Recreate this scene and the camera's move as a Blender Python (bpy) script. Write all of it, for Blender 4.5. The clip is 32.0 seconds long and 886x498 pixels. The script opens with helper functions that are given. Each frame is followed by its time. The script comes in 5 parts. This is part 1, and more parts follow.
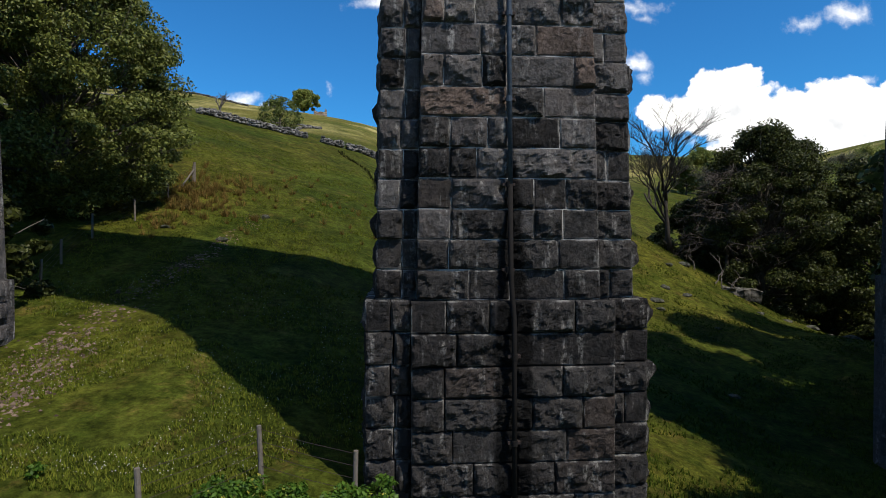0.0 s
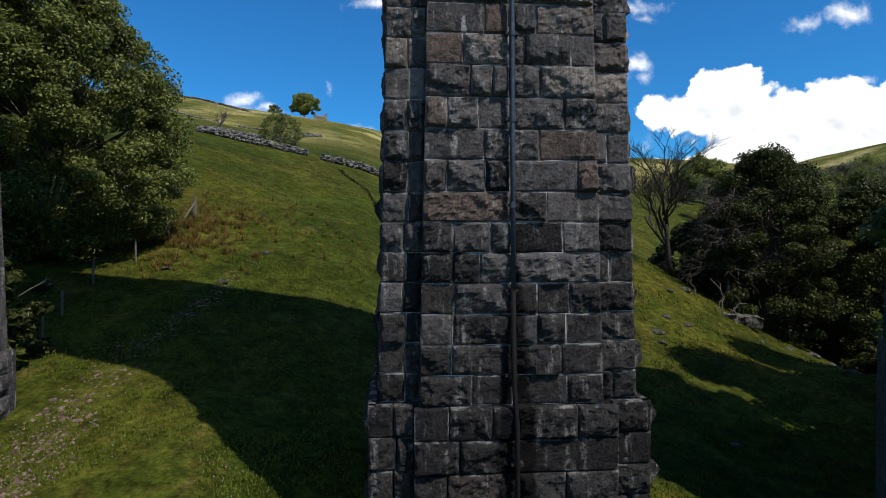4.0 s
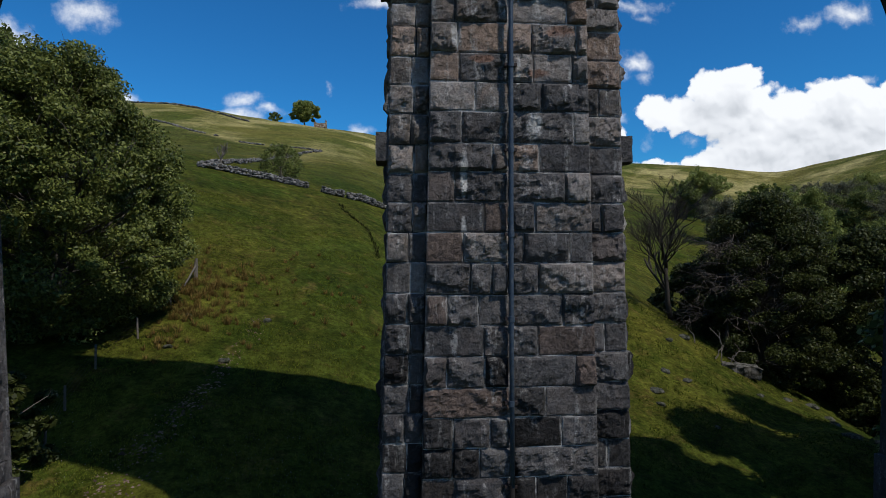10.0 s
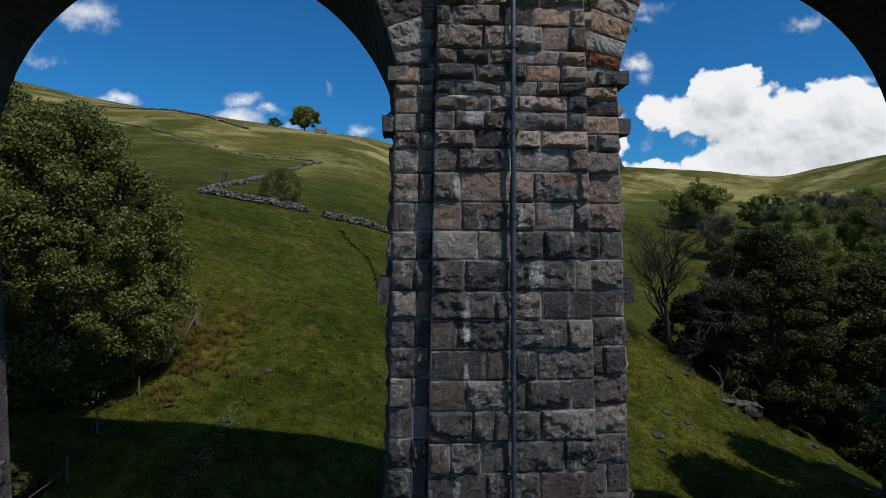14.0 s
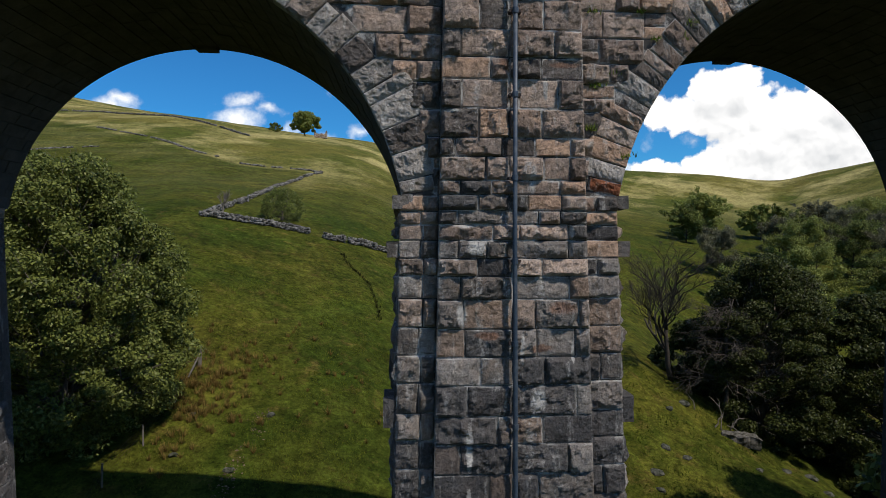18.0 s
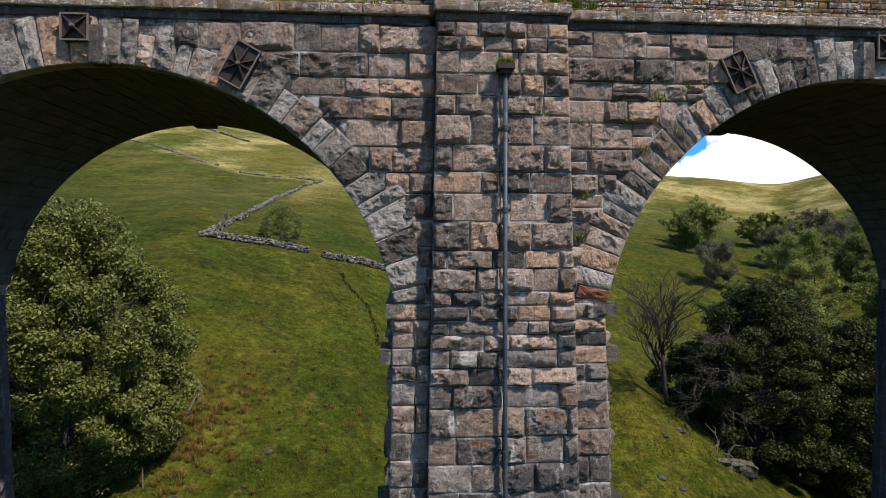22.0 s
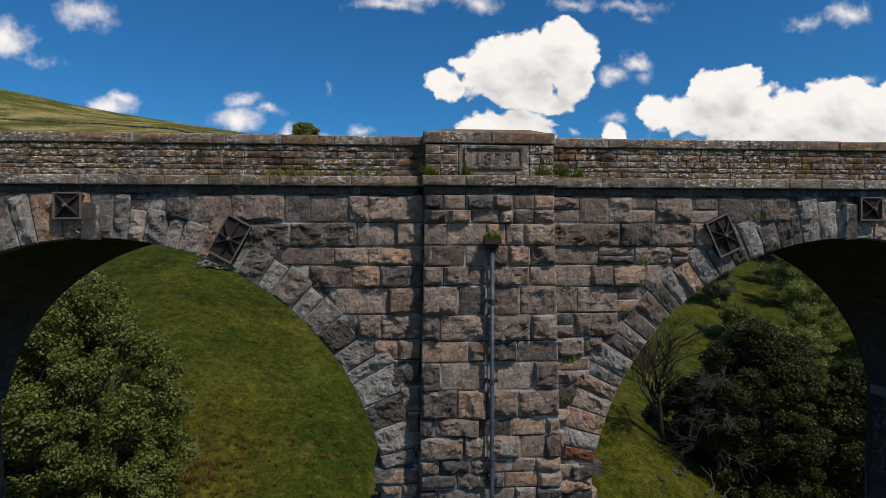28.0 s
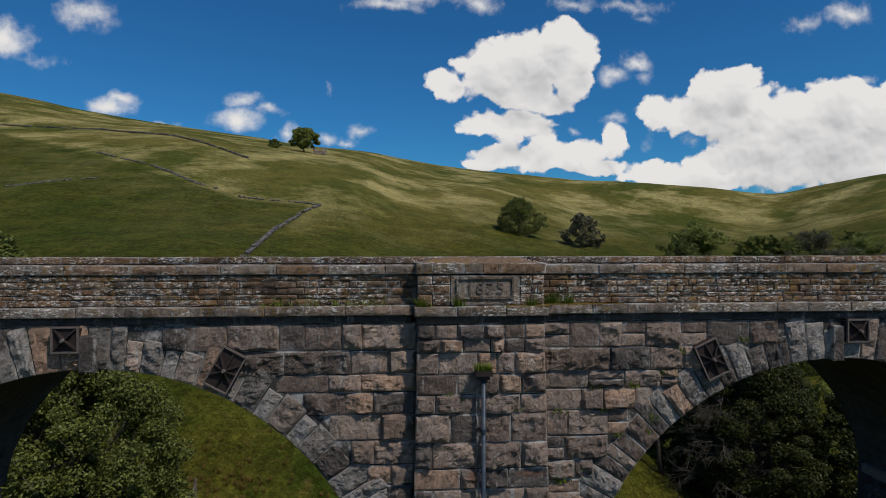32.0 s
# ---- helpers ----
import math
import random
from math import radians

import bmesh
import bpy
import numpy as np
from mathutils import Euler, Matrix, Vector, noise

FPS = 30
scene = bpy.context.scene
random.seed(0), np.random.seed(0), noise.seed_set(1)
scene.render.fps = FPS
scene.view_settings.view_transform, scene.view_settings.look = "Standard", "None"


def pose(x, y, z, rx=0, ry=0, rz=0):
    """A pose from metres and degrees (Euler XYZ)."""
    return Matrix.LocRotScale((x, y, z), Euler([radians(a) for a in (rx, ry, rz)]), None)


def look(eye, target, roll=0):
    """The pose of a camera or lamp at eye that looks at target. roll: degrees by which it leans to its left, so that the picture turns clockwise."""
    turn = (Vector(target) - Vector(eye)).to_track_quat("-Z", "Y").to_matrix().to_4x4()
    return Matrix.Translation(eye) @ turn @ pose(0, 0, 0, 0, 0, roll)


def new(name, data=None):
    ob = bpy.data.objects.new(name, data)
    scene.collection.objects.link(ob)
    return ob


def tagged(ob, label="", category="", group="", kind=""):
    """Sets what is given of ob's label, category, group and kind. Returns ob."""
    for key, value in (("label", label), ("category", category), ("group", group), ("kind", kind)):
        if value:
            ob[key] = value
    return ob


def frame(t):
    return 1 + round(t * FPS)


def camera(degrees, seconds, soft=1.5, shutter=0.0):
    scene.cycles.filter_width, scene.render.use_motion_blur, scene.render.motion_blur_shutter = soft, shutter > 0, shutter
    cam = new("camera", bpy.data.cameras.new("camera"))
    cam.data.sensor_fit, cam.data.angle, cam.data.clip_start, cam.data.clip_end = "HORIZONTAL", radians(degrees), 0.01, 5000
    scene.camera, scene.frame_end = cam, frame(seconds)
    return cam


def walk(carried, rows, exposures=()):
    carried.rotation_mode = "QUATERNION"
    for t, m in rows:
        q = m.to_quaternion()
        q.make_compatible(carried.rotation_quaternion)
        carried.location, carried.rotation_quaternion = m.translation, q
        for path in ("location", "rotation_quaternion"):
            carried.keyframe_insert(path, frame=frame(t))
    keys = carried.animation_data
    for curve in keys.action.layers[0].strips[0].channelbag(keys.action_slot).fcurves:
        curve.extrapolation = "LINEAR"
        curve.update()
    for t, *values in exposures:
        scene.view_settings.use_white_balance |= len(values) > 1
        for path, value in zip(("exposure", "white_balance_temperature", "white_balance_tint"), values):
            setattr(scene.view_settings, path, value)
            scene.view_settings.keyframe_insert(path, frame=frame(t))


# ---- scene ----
cam = camera(75.0, 32.0, soft=0.6)
YAW, TILT = -4.11, -0.9
ROWS = [
    (0, -0.000, 0.296, 5.400),
    (0.5, -0.018, 0.316, 5.689),
    (1, -0.034, 0.344, 5.966),
    (1.5, -0.037, 0.363, 6.241),
    (2, -0.054, 0.356, 6.505),
    (2.5, -0.074, 0.345, 6.783),
    (3, -0.080, 0.348, 7.054),
    (3.5, -0.074, 0.351, 7.349),
    (5.5, -0.001, 0.469, 8.768),
    (6, 0.015, 0.499, 9.137),
    (6.5, 0.037, 0.497, 9.522),
    (7, 0.088, 0.508, 9.868),
    (7.5, 0.133, 0.469, 10.203),
    (8, 0.139, 0.383, 10.524),
    (8.5, 0.124, 0.328, 10.857),
    (9, 0.049, 0.293, 11.212),
    (9.5, 0.003, 0.269, 11.568),
    (10, -0.072, 0.254, 11.962),
    (10.5, -0.141, 0.254, 12.384),
    (11, -0.165, 0.271, 12.831),
    (11.5, -0.135, 0.275, 13.285),
    (12, -0.190, 0.277, 13.706),
    (12.5, -0.225, 0.305, 14.136),
    (13, -0.241, 0.355, 14.559),
    (13.5, -0.191, 0.357, 14.882),
    (14, -0.133, 0.253, 15.210),
    (14.5, -0.140, 0.192, 15.597),
    (16.5, -0.162, 0.098, 16.998),
    (17, -0.159, 0.091, 17.352),
    (17.5, -0.205, 0.053, 17.708),
    (18, -0.222, 0.038, 18.039),
    (18.5, -0.223, 0.033, 18.373),
    (19, -0.206, 0.001, 18.695),
    (19.5, -0.163, -0.018, 19.018),
    (20, -0.130, -0.067, 19.405),
    (20.5, -0.128, -0.135, 19.696),
    (21, -0.078, -0.191, 20.007),
    (21.5, -0.055, -0.226, 20.277),
    (22, -0.056, -0.246, 20.557),
    (22.5, -0.061, -0.253, 20.841),
    (23, -0.049, -0.276, 21.130),
    (23.5, -0.035, -0.283, 21.443),
    (24, -0.016, -0.285, 21.774),
    (24.5, -0.017, -0.342, 22.079),
    (25, 0.033, -0.389, 22.399),
    (25.5, 0.083, -0.418, 22.729),
    (27.5, 0.156, -0.433, 24.085),
    (28, 0.214, -0.399, 24.456),
    (28.5, 0.272, -0.388, 24.811),
    (29, 0.310, -0.399, 25.163),
    (29.5, 0.354, -0.426, 25.538),
    (30, 0.386, -0.451, 25.898),
    (30.5, 0.403, -0.474, 26.273),
    (31, 0.405, -0.492, 26.662),
    (31.5, 0.402, -0.529, 27.059),
    (32, 0.386, -0.563, 27.479),
]
walk(cam, [(t, pose(x, y, z, 90 + TILT, 0, YAW)) for t, x, y, z in ROWS],
     [(0, 0.25, 6500, 10), (3, 0.25, 6400, 10), (6, -0.15, 6100, 10), (9, -0.2, 6050, 10), (13, -0.45, 6150, 10), (17, -0.1, 6350, 10), (19, 0.1, 6600, 10),
      (21, 0.42, 6700, 13), (23, 0.52, 6850, 15), (25, 0.46, 6950, 16), (28, -0.35, 6700, 12), (32, -0.62, 6500, 11)])

# ---- light ----
SUN_AZ, SUN_EL = 137.0, 54.0          # clockwise from the way ahead; height above the horizon
sun_dir = Vector((math.sin(radians(SUN_AZ)) * math.cos(radians(SUN_EL)),
                  math.cos(radians(SUN_AZ)) * math.cos(radians(SUN_EL)), math.sin(radians(SUN_EL))))
sun_data = bpy.data.lights.new("sun", "SUN")
sun_data.energy, sun_data.angle, sun_data.color = 4.0, radians(0.6), (1.0, 0.91, 0.79)
sun = new("sun", sun_data)
sun.matrix_world = look(sun_dir * 200, (0, 0, 0))

world = bpy.data.worlds.new("sky")
scene.world = world
world.use_nodes = True


class Net:
    """A short hand for node trees."""

    def __init__(self, tree):
        self.tree = tree
        tree.nodes.clear()

    def node(self, kind, **sets):
        n = self.tree.nodes.new(kind)
        ins = sets.pop("ins", {})
        for k, v in sets.items():
            setattr(n, k, v)
        for k, v in ins.items():
            self.plug(n.inputs[k], v)
        return n

    def plug(self, socket, v):
        if isinstance(v, bpy.types.NodeSocket):
            self.tree.links.new(v, socket)
        else:
            socket.default_value = v

    def math(self, op, a, b=0.0, c=0.0, clamp=False):
        return self.node("ShaderNodeMath", operation=op, use_clamp=clamp, ins={0: a, 1: b, 2: c}).outputs[0]

    def vec(self, op, a, b=(0, 0, 0)):
        n = self.node("ShaderNodeVectorMath", operation=op, ins={0: a, 1: b})
        return n.outputs["Value"] if op in ("LENGTH", "DOT_PRODUCT", "DISTANCE") else n.outputs[0]

    def noise(self, vector, scale, detail=4.0, rough=0.55, out="Fac", warp=0.0):
        return self.node("ShaderNodeTexNoise", ins={"Vector": vector, "Scale": scale, "Detail": detail, "Roughness": rough, "Distortion": warp}).outputs[out]

    def ramp(self, fac, stops, smooth=False):
        n = self.node("ShaderNodeValToRGB", ins={"Fac": fac})
        if smooth:
            n.color_ramp.interpolation = "EASE"
        e = n.color_ramp.elements
        while len(e) < len(stops):
            e.new(0.5)
        for el, (p, c) in zip(e, stops):
            el.position = p
            el.color = (c, c, c, 1) if isinstance(c, (int, float)) else (*c, 1)
        return n.outputs[0]

    def mix(self, fac, a, b, mode="MIX"):
        n = self.node("ShaderNodeMix", data_type="RGBA", blend_type=mode)
        self.plug(n.inputs[0], fac)
        for i, v in ((6, a), (7, b)):
            self.plug(n.inputs[i], (*v, 1) if isinstance(v, tuple) and len(v) == 3 else v)
        return n.outputs[2]


# the sky: clear blue with a bank of fair-weather clouds over the valley
net = Net(world.node_tree)
out = net.node("ShaderNodeOutputWorld")
sky = net.node("ShaderNodeTexSky", sky_type="NISHITA", sun_disc=False, sun_elevation=radians(SUN_EL), sun_rotation=radians(SUN_AZ),
               altitude=300.0, air_density=1.0, dust_density=0.3, ozone_density=3.0)
way = net.node("ShaderNodeTexCoord").outputs["Generated"]
axes = net.node("ShaderNodeSeparateXYZ", ins={0: way})
ahead = net.math("MAXIMUM", axes.outputs[1], 0.02)
plane = net.node("ShaderNodeCombineXYZ", ins={0: net.math("DIVIDE", axes.outputs[0], ahead), 1: net.math("DIVIDE", axes.outputs[2], ahead)}).outputs[0]
wob = net.vec("SUBTRACT", net.noise(plane, 13.0, 7.0, 0.6, "Color"), (0.5, 0.5, 0.5))
bent = net.vec("ADD", plane, net.vec("MULTIPLY", wob, (0.055, 0.045, 0)))
# clouds: across, up, half width, half height, density
HEAP_MID = [
    (0.246, 0.315, 0.075, 0.055, 1.4),
    (0.078, 0.269, 0.045, 0.027, 1.2), (0.112, 0.308, 0.026, 0.018, 1), (0.166, 0.295, 0.072, 0.055, 1.4), (0.216, 0.330, 0.058, 0.038, 1.3),
    (0.211, 0.256, 0.073, 0.034, 1.3), (0.286, 0.352, 0.042, 0.043, 1.3), (0.322, 0.328, 0.031, 0.041, 1.1), (0.297, 0.283, 0.042, 0.051, 1.2),
    (0.267, 0.238, 0.045, 0.026, 1), (0.147, 0.206, 0.052, 0.024, 1.1), (0.206, 0.197, 0.068, 0.032, 1.2), (0.252, 0.173, 0.030, 0.030, 0.9),
    (0.167, 0.148, 0.053, 0.024, 1.1), (0.147, 0.133, 0.057, 0.016, 1.1), (0.247, 0.139, 0.069, 0.026, 1.2), (0.317, 0.156, 0.056, 0.027, 1.2),
    (0.373, 0.175, 0.030, 0.033, 1.1), (0.348, 0.133, 0.063, 0.019, 1.1),
]
HEAP_RIGHT = [
    (0.450, 0.226, 0.040, 0.034, 1.2), (0.507, 0.222, 0.070, 0.033, 1.2), (0.559, 0.263, 0.059, 0.043, 1.3), (0.607, 0.279, 0.053, 0.039, 1.3),
    (0.575, 0.223, 0.093, 0.043, 1.4), (0.639, 0.244, 0.052, 0.039, 1.1), (0.714, 0.225, 0.084, 0.053, 1.3), (0.666, 0.189, 0.121, 0.049, 1.4),
    (0.805, 0.252, 0.074, 0.053, 1.3), (0.865, 0.237, 0.081, 0.054, 1.3), (0.789, 0.190, 0.166, 0.060, 1.4), (0.555, 0.137, 0.061, 0.025, 1),
    (0.682, 0.133, 0.163, 0.043, 1.4), (0.833, 0.144, 0.173, 0.051, 1.4), (0.451, 0.126, 0.062, 0.019, 1), (0.942, 0.223, 0.123, 0.081, 1.3),
    (0.420, 0.110, 0.049, 0.011, 0.9), (0.534, 0.111, 0.143, 0.024, 1.2),
]
SCRAPS = [
    (0.414, 0.310, 0.033, 0.025, 0.9), (0.373, 0.289, 0.032, 0.023, 0.8), (0.424, 0.285, 0.022, 0.015, 0.7), (0.378, 0.212, 0.023, 0.013, 0.6),
    (0.297, 0.192, 0.014, 0.007, 0.5), (0.523, 0.182, 0.031, 0.015, 0.5), (0.440, 0.176, 0.020, 0.017, 0.4), (0.848, 0.292, 0.032, 0.013, 0.6),
    (0.809, 0.407, 0.052, 0.030, 0.8), (0.728, 0.391, 0.051, 0.019, 0.6), (0.301, 0.413, 0.051, 0.016, 0.7), (0.398, 0.412, 0.075, 0.015, 0.7),
    (0.439, 0.395, 0.029, 0.013, 0.5),
]
SCRAPS_LEFT = [
    (0.137, 0.408, 0.047, 0.020, 0.8), (-0.019, 0.404, 0.093, 0.014, 0.7), (0.029, 0.413, 0.074, 0.014, 0.8), (-0.642, 0.333, 0.050, 0.042, 1),
    (-0.522, 0.373, 0.065, 0.033, 0.75), (-0.602, 0.297, 0.051, 0.011, 0.4), (-0.487, 0.222, 0.048, 0.020, 1), (-0.464, 0.235, 0.034, 0.015, 0.9),
    (-0.396, 0.197, 0.030, 0.008, 0.7), (-0.267, 0.234, 0.040, 0.016, 0.8), (-0.276, 0.203, 0.055, 0.022, 1), (-0.229, 0.220, 0.039, 0.008, 0.6),
    (-0.192, 0.185, 0.025, 0.020, 0.9), (-0.130, 0.174, 0.025, 0.015, 0.75), (-0.068, 0.187, 0.024, 0.016, 0.75), (-0.092, 0.169, 0.024, 0.010, 0.7),
    (-0.120, 0.260, 0.008, 0.013, 0.55),
]


def heaps(where, rows):
    """How deep a direction lies in the nearest of the rounded heaps."""
    deep = None
    for cx, cy, wx, wy, dens in rows:
        q = net.vec("MULTIPLY", net.vec("SUBTRACT", where, (cx, cy, 0)), (1 / wx, 1 / wy, 0))
        one = net.math("MULTIPLY", net.math("SUBTRACT", 1.08, net.vec("LENGTH", q)), dens)
        deep = one if deep is None else net.math("SMOOTH_MAX", deep, one, 0.25)
    return deep


def billows(where):
    """Rounded cauliflower lumps at two sizes."""
    lump = None
    for scale, share in ((26.0, 0.24), (60.0, 0.15)):
        cell = net.node("ShaderNodeTexVoronoi", feature="SMOOTH_F1", ins={"Vector": net.vec("MULTIPLY", where, (1.0, 1.25, 1.0)), "Scale": scale, "Smoothness": 0.35}).outputs["Distance"]
        one = net.math("MULTIPLY", net.math("SUBTRACT", 0.5, cell), share * 2.0)
        lump = one if lump is None else net.math("ADD", lump, one)
    return lump


lumps = billows(bent)
fine = net.math("MULTIPLY", net.math("SUBTRACT", net.noise(plane, 30.0, 9.0, 0.62), 0.5), 0.9)
thick = net.math("ADD", net.math("ADD", heaps(bent, HEAP_MID + HEAP_RIGHT), lumps), net.math("MULTIPLY", fine, 0.55))
thin = net.math("ADD", heaps(bent, SCRAPS + SCRAPS_LEFT), net.math("MULTIPLY", fine, 1.5))
cover = net.math("MAXIMUM", net.ramp(thick, [(0.10, 0.0), (0.36, 1.0)], True), net.ramp(net.math("MULTIPLY", thin, 0.62), [(0.03, 0.0), (0.72, 1.0)], True))
cover = net.math("MULTIPLY", cover, net.math("GREATER_THAN", axes.outputs[1], 0.02))
# broken cloud, added over the unseen rest of the sky to whiten the fill light
rest = net.math("MULTIPLY", net.ramp(net.noise(way, 3.2, 9.0, 0.6), [(0.53, 0.0), (0.63, 1.0)]), net.ramp(axes.outputs[1], [(0.05, 1.0), (0.30, 0.0)]))
cover = net.math("MAXIMUM", cover, rest)
# the heaps are white where they thin out towards the sun and grey where more cloud lies over them
over = net.vec("ADD", bent, (0.010, 0.040, 0))
grey = net.math("SUBTRACT", heaps(over, HEAP_MID + HEAP_RIGHT), net.math("MULTIPLY", net.math("SUBTRACT", lumps, billows(net.vec("ADD", bent, (0.004, 0.010, 0)))), 1.1))
grey = net.math("ADD", grey, net.math("MULTIPLY", net.math("SUBTRACT", net.noise(plane, 7.0, 5.0, 0.55), 0.5), 1.2))
shade = net.ramp(net.math("MULTIPLY", grey, 0.4), [(0.08, (1.0, 1.0, 1.0)), (0.34, (0.84, 0.85, 0.87)), (0.66, (0.60, 0.62, 0.65))])
blue = net.mix(1.0, sky.outputs[0], (0.24, 0.87, 1.34), "MULTIPLY")
white = net.mix(1.0, shade, (13.6, 13.4, 13.0), "MULTIPLY")
back = net.node("ShaderNodeBackground", ins={"Color": net.mix(cover, blue, white), "Strength": 0.088})
net.tree.links.new(back.outputs[0], out.inputs[0])


# ---- materials ----
def material(name, rough=0.9, metal=0.0, spec=0.05):
    m = bpy.data.materials.new(name)
    m.use_nodes = True
    n = Net(m.node_tree)
    n.bsdf = n.node("ShaderNodeBsdfPrincipled", ins={"Roughness": rough, "Metallic": metal, "Specular IOR Level": spec})
    n.out = n.node("ShaderNodeOutputMaterial", ins={0: n.bsdf.outputs[0]})
    n.place = n.node("ShaderNodeTexCoord").outputs["Object"]
    n.geo = n.node("ShaderNodeNewGeometry")
    n.mat = m
    return n


def finish(n, colour, height=None, strength=0.4, dist=0.02):
    n.plug(n.bsdf.inputs["Base Color"], (*colour, 1) if isinstance(colour, tuple) else colour)
    if height is not None:
        b = n.node("ShaderNodeBump", ins={"Height": height, "Strength": strength, "Distance": dist})
        n.plug(n.bsdf.inputs["Normal"], b.outputs[0])
    return n.mat


def stone_material(name, low, high, warm, warm_share, white=0.4, stain=False, lichen=False, marks=False, chip=1.0, patchy=0.3):
    """Weathered gritstone: varies from block to block, grained, with lime runs and dark algae."""
    n = material(name, 0.86)
    pos = n.geo.outputs["Position"]
    rnd = n.node("ShaderNodeObjectInfo").outputs["Random"]
    rnd2 = n.math("FRACT", n.math("MULTIPLY", rnd, 17.31))
    base = n.mix(rnd, low, high)
    base = n.mix(n.ramp(rnd2, [(1 - warm_share - 0.08, 0.0), (1 - warm_share + 0.08, 0.8)]), base, warm)
    patch = n.noise(pos, 2.8, 6.0, 0.66)
    base = n.mix(n.ramp(patch, [(0.46, 0.0), (0.66, patchy)]), base, warm)
    grain = n.noise(pos, 30.0, 8.0, 0.8)
    base = n.mix(1.0, base, n.ramp(grain, [(0.33, 0.74), (0.67, 1.26)]), "MULTIPLY")
    mid = n.noise(pos, 6.5, 6.0, 0.7)
    base = n.mix(1.0, base, n.ramp(mid, [(0.3, 0.82), (0.7, 1.18)]), "MULTIPLY")
    dark = n.noise(pos, 0.9, 6.0, 0.65)
    base = n.mix(n.ramp(dark, [(0.54, 0.0), (0.74, 0.35 if stain else 0.14)]), base, (0.022, 0.021, 0.021))
    run = n.noise(n.vec("MULTIPLY", pos, (4.2, 4.2, 0.5)), 1.0, 6.0, 0.65)
    fleck = n.noise(pos, 9.0, 5.0, 0.7)
    lime = n.math("MULTIPLY", n.ramp(run, [(0.545, 0.0), (0.64, 1.0)]), n.ramp(fleck, [(0.42, 0.0), (0.57, white)]))
    base = n.mix(lime, base, (0.46, 0.45, 0.43))
    # lime washed out along the joints
    rim = n.node("ShaderNodeAttribute", attribute_name="joint").outputs["Fac"]
    seep = n.math("MULTIPLY", n.ramp(rim, [(0.62, 0.0), (0.95, 1.0)]), n.ramp(n.noise(pos, 1.7, 6.0, 0.72), [(0.50, 0.0), (0.60, 0.45 if stain else 0.9)]))
    base = n.mix(seep, base, (0.47, 0.46, 0.44))
    if marks:
        ax = n.node("ShaderNodeSeparateXYZ", ins={0: pos})
        rag = n.math("MULTIPLY", n.math("SUBTRACT", n.noise(pos, 5.0, 8.0, 0.72), 0.5), 3.2)
        for kind, list_ in (((0.50, 0.49, 0.47), LIME_MARKS), ((0.19, 0.105, 0.07), RUST_MARKS)):
            spot = None
            for mx, mz, wx, wz in list_:
                u = n.math("DIVIDE", n.math("SUBTRACT", ax.outputs[0], mx), wx)
                v = n.math("DIVIDE", n.math("SUBTRACT", ax.outputs[2], mz), wz)
                one = n.math("SUBTRACT", 1.0, n.math("ADD", n.math("MULTIPLY", u, u), n.math("MULTIPLY", v, v)))
                spot = one if spot is None else n.math("MAXIMUM", spot, one)
            spot = n.math("MULTIPLY", n.ramp(n.math("ADD", spot, rag), [(0.0, 0.0), (0.7, 0.75)]), n.math("LESS_THAN", ax.outputs[1], 13.4))
            base = n.mix(n.math("MULTIPLY", spot, n.math("GREATER_THAN", n.math("ADD", spot, 0.0), 0.02)), base, kind)
    if lichen:
        crust = n.math("MULTIPLY", n.ramp(n.noise(pos, 0.8, 5.0, 0.6), [(0.47 if lichen is True else 0.40, 0.0), (0.56 if lichen is True else 0.48, 1.0)]), n.ramp(n.noise(n.vec("MULTIPLY", pos, (1.0, 1.0, 2.4)), 9.0, 8.0, 0.72), [(0.53, 0.0), (0.58, 0.95)]))
        base = n.mix(crust, base, (0.78, 0.76, 0.71))
        gold = n.math("MULTIPLY", n.ramp(n.noise(n.vec("ADD", pos, (7, 3, 1)), 1.7, 5.0, 0.6), [(0.52, 0.0), (0.62, 1.0)]), n.ramp(n.noise(pos, 8.0, 6.0, 0.65), [(0.48, 0.0), (0.58, 0.7)]))
        base = n.mix(gold, base, (0.28, 0.17, 0.05))
    if stain:
        # a black wet streak below the end of the painted down-pipe
        ax = n.node("ShaderNodeSeparateXYZ", ins={0: pos})
        off = n.math("ABSOLUTE", n.math("SUBTRACT", ax.outputs[0], 2.40))
        width = n.math("MULTIPLY", n.math("SUBTRACT", 8.4, ax.outputs[2]), 0.10)
        edge = n.math("ADD", n.math("SUBTRACT", n.math("MINIMUM", width, 0.46), off), n.math("MULTIPLY", n.math("SUBTRACT", n.noise(pos, 3.0, 6.0, 0.7), 0.5), 0.35))
        base = n.mix(n.ramp(edge, [(0.0, 0.0), (0.12, 0.9)]), base, (0.006, 0.006, 0.006))
    # chipped facets at two sizes, and fine grit
    bent = n.vec("ADD", pos, n.vec("MULTIPLY", n.vec("SUBTRACT", n.noise(pos, 4.0, 6.0, 0.65, "Color"), (0.5, 0.5, 0.5)), (0.22, 0.22, 0.22)))
    h = n.math("MULTIPLY", n.noise(pos, 14.0, 9.0, 0.76), 0.40)
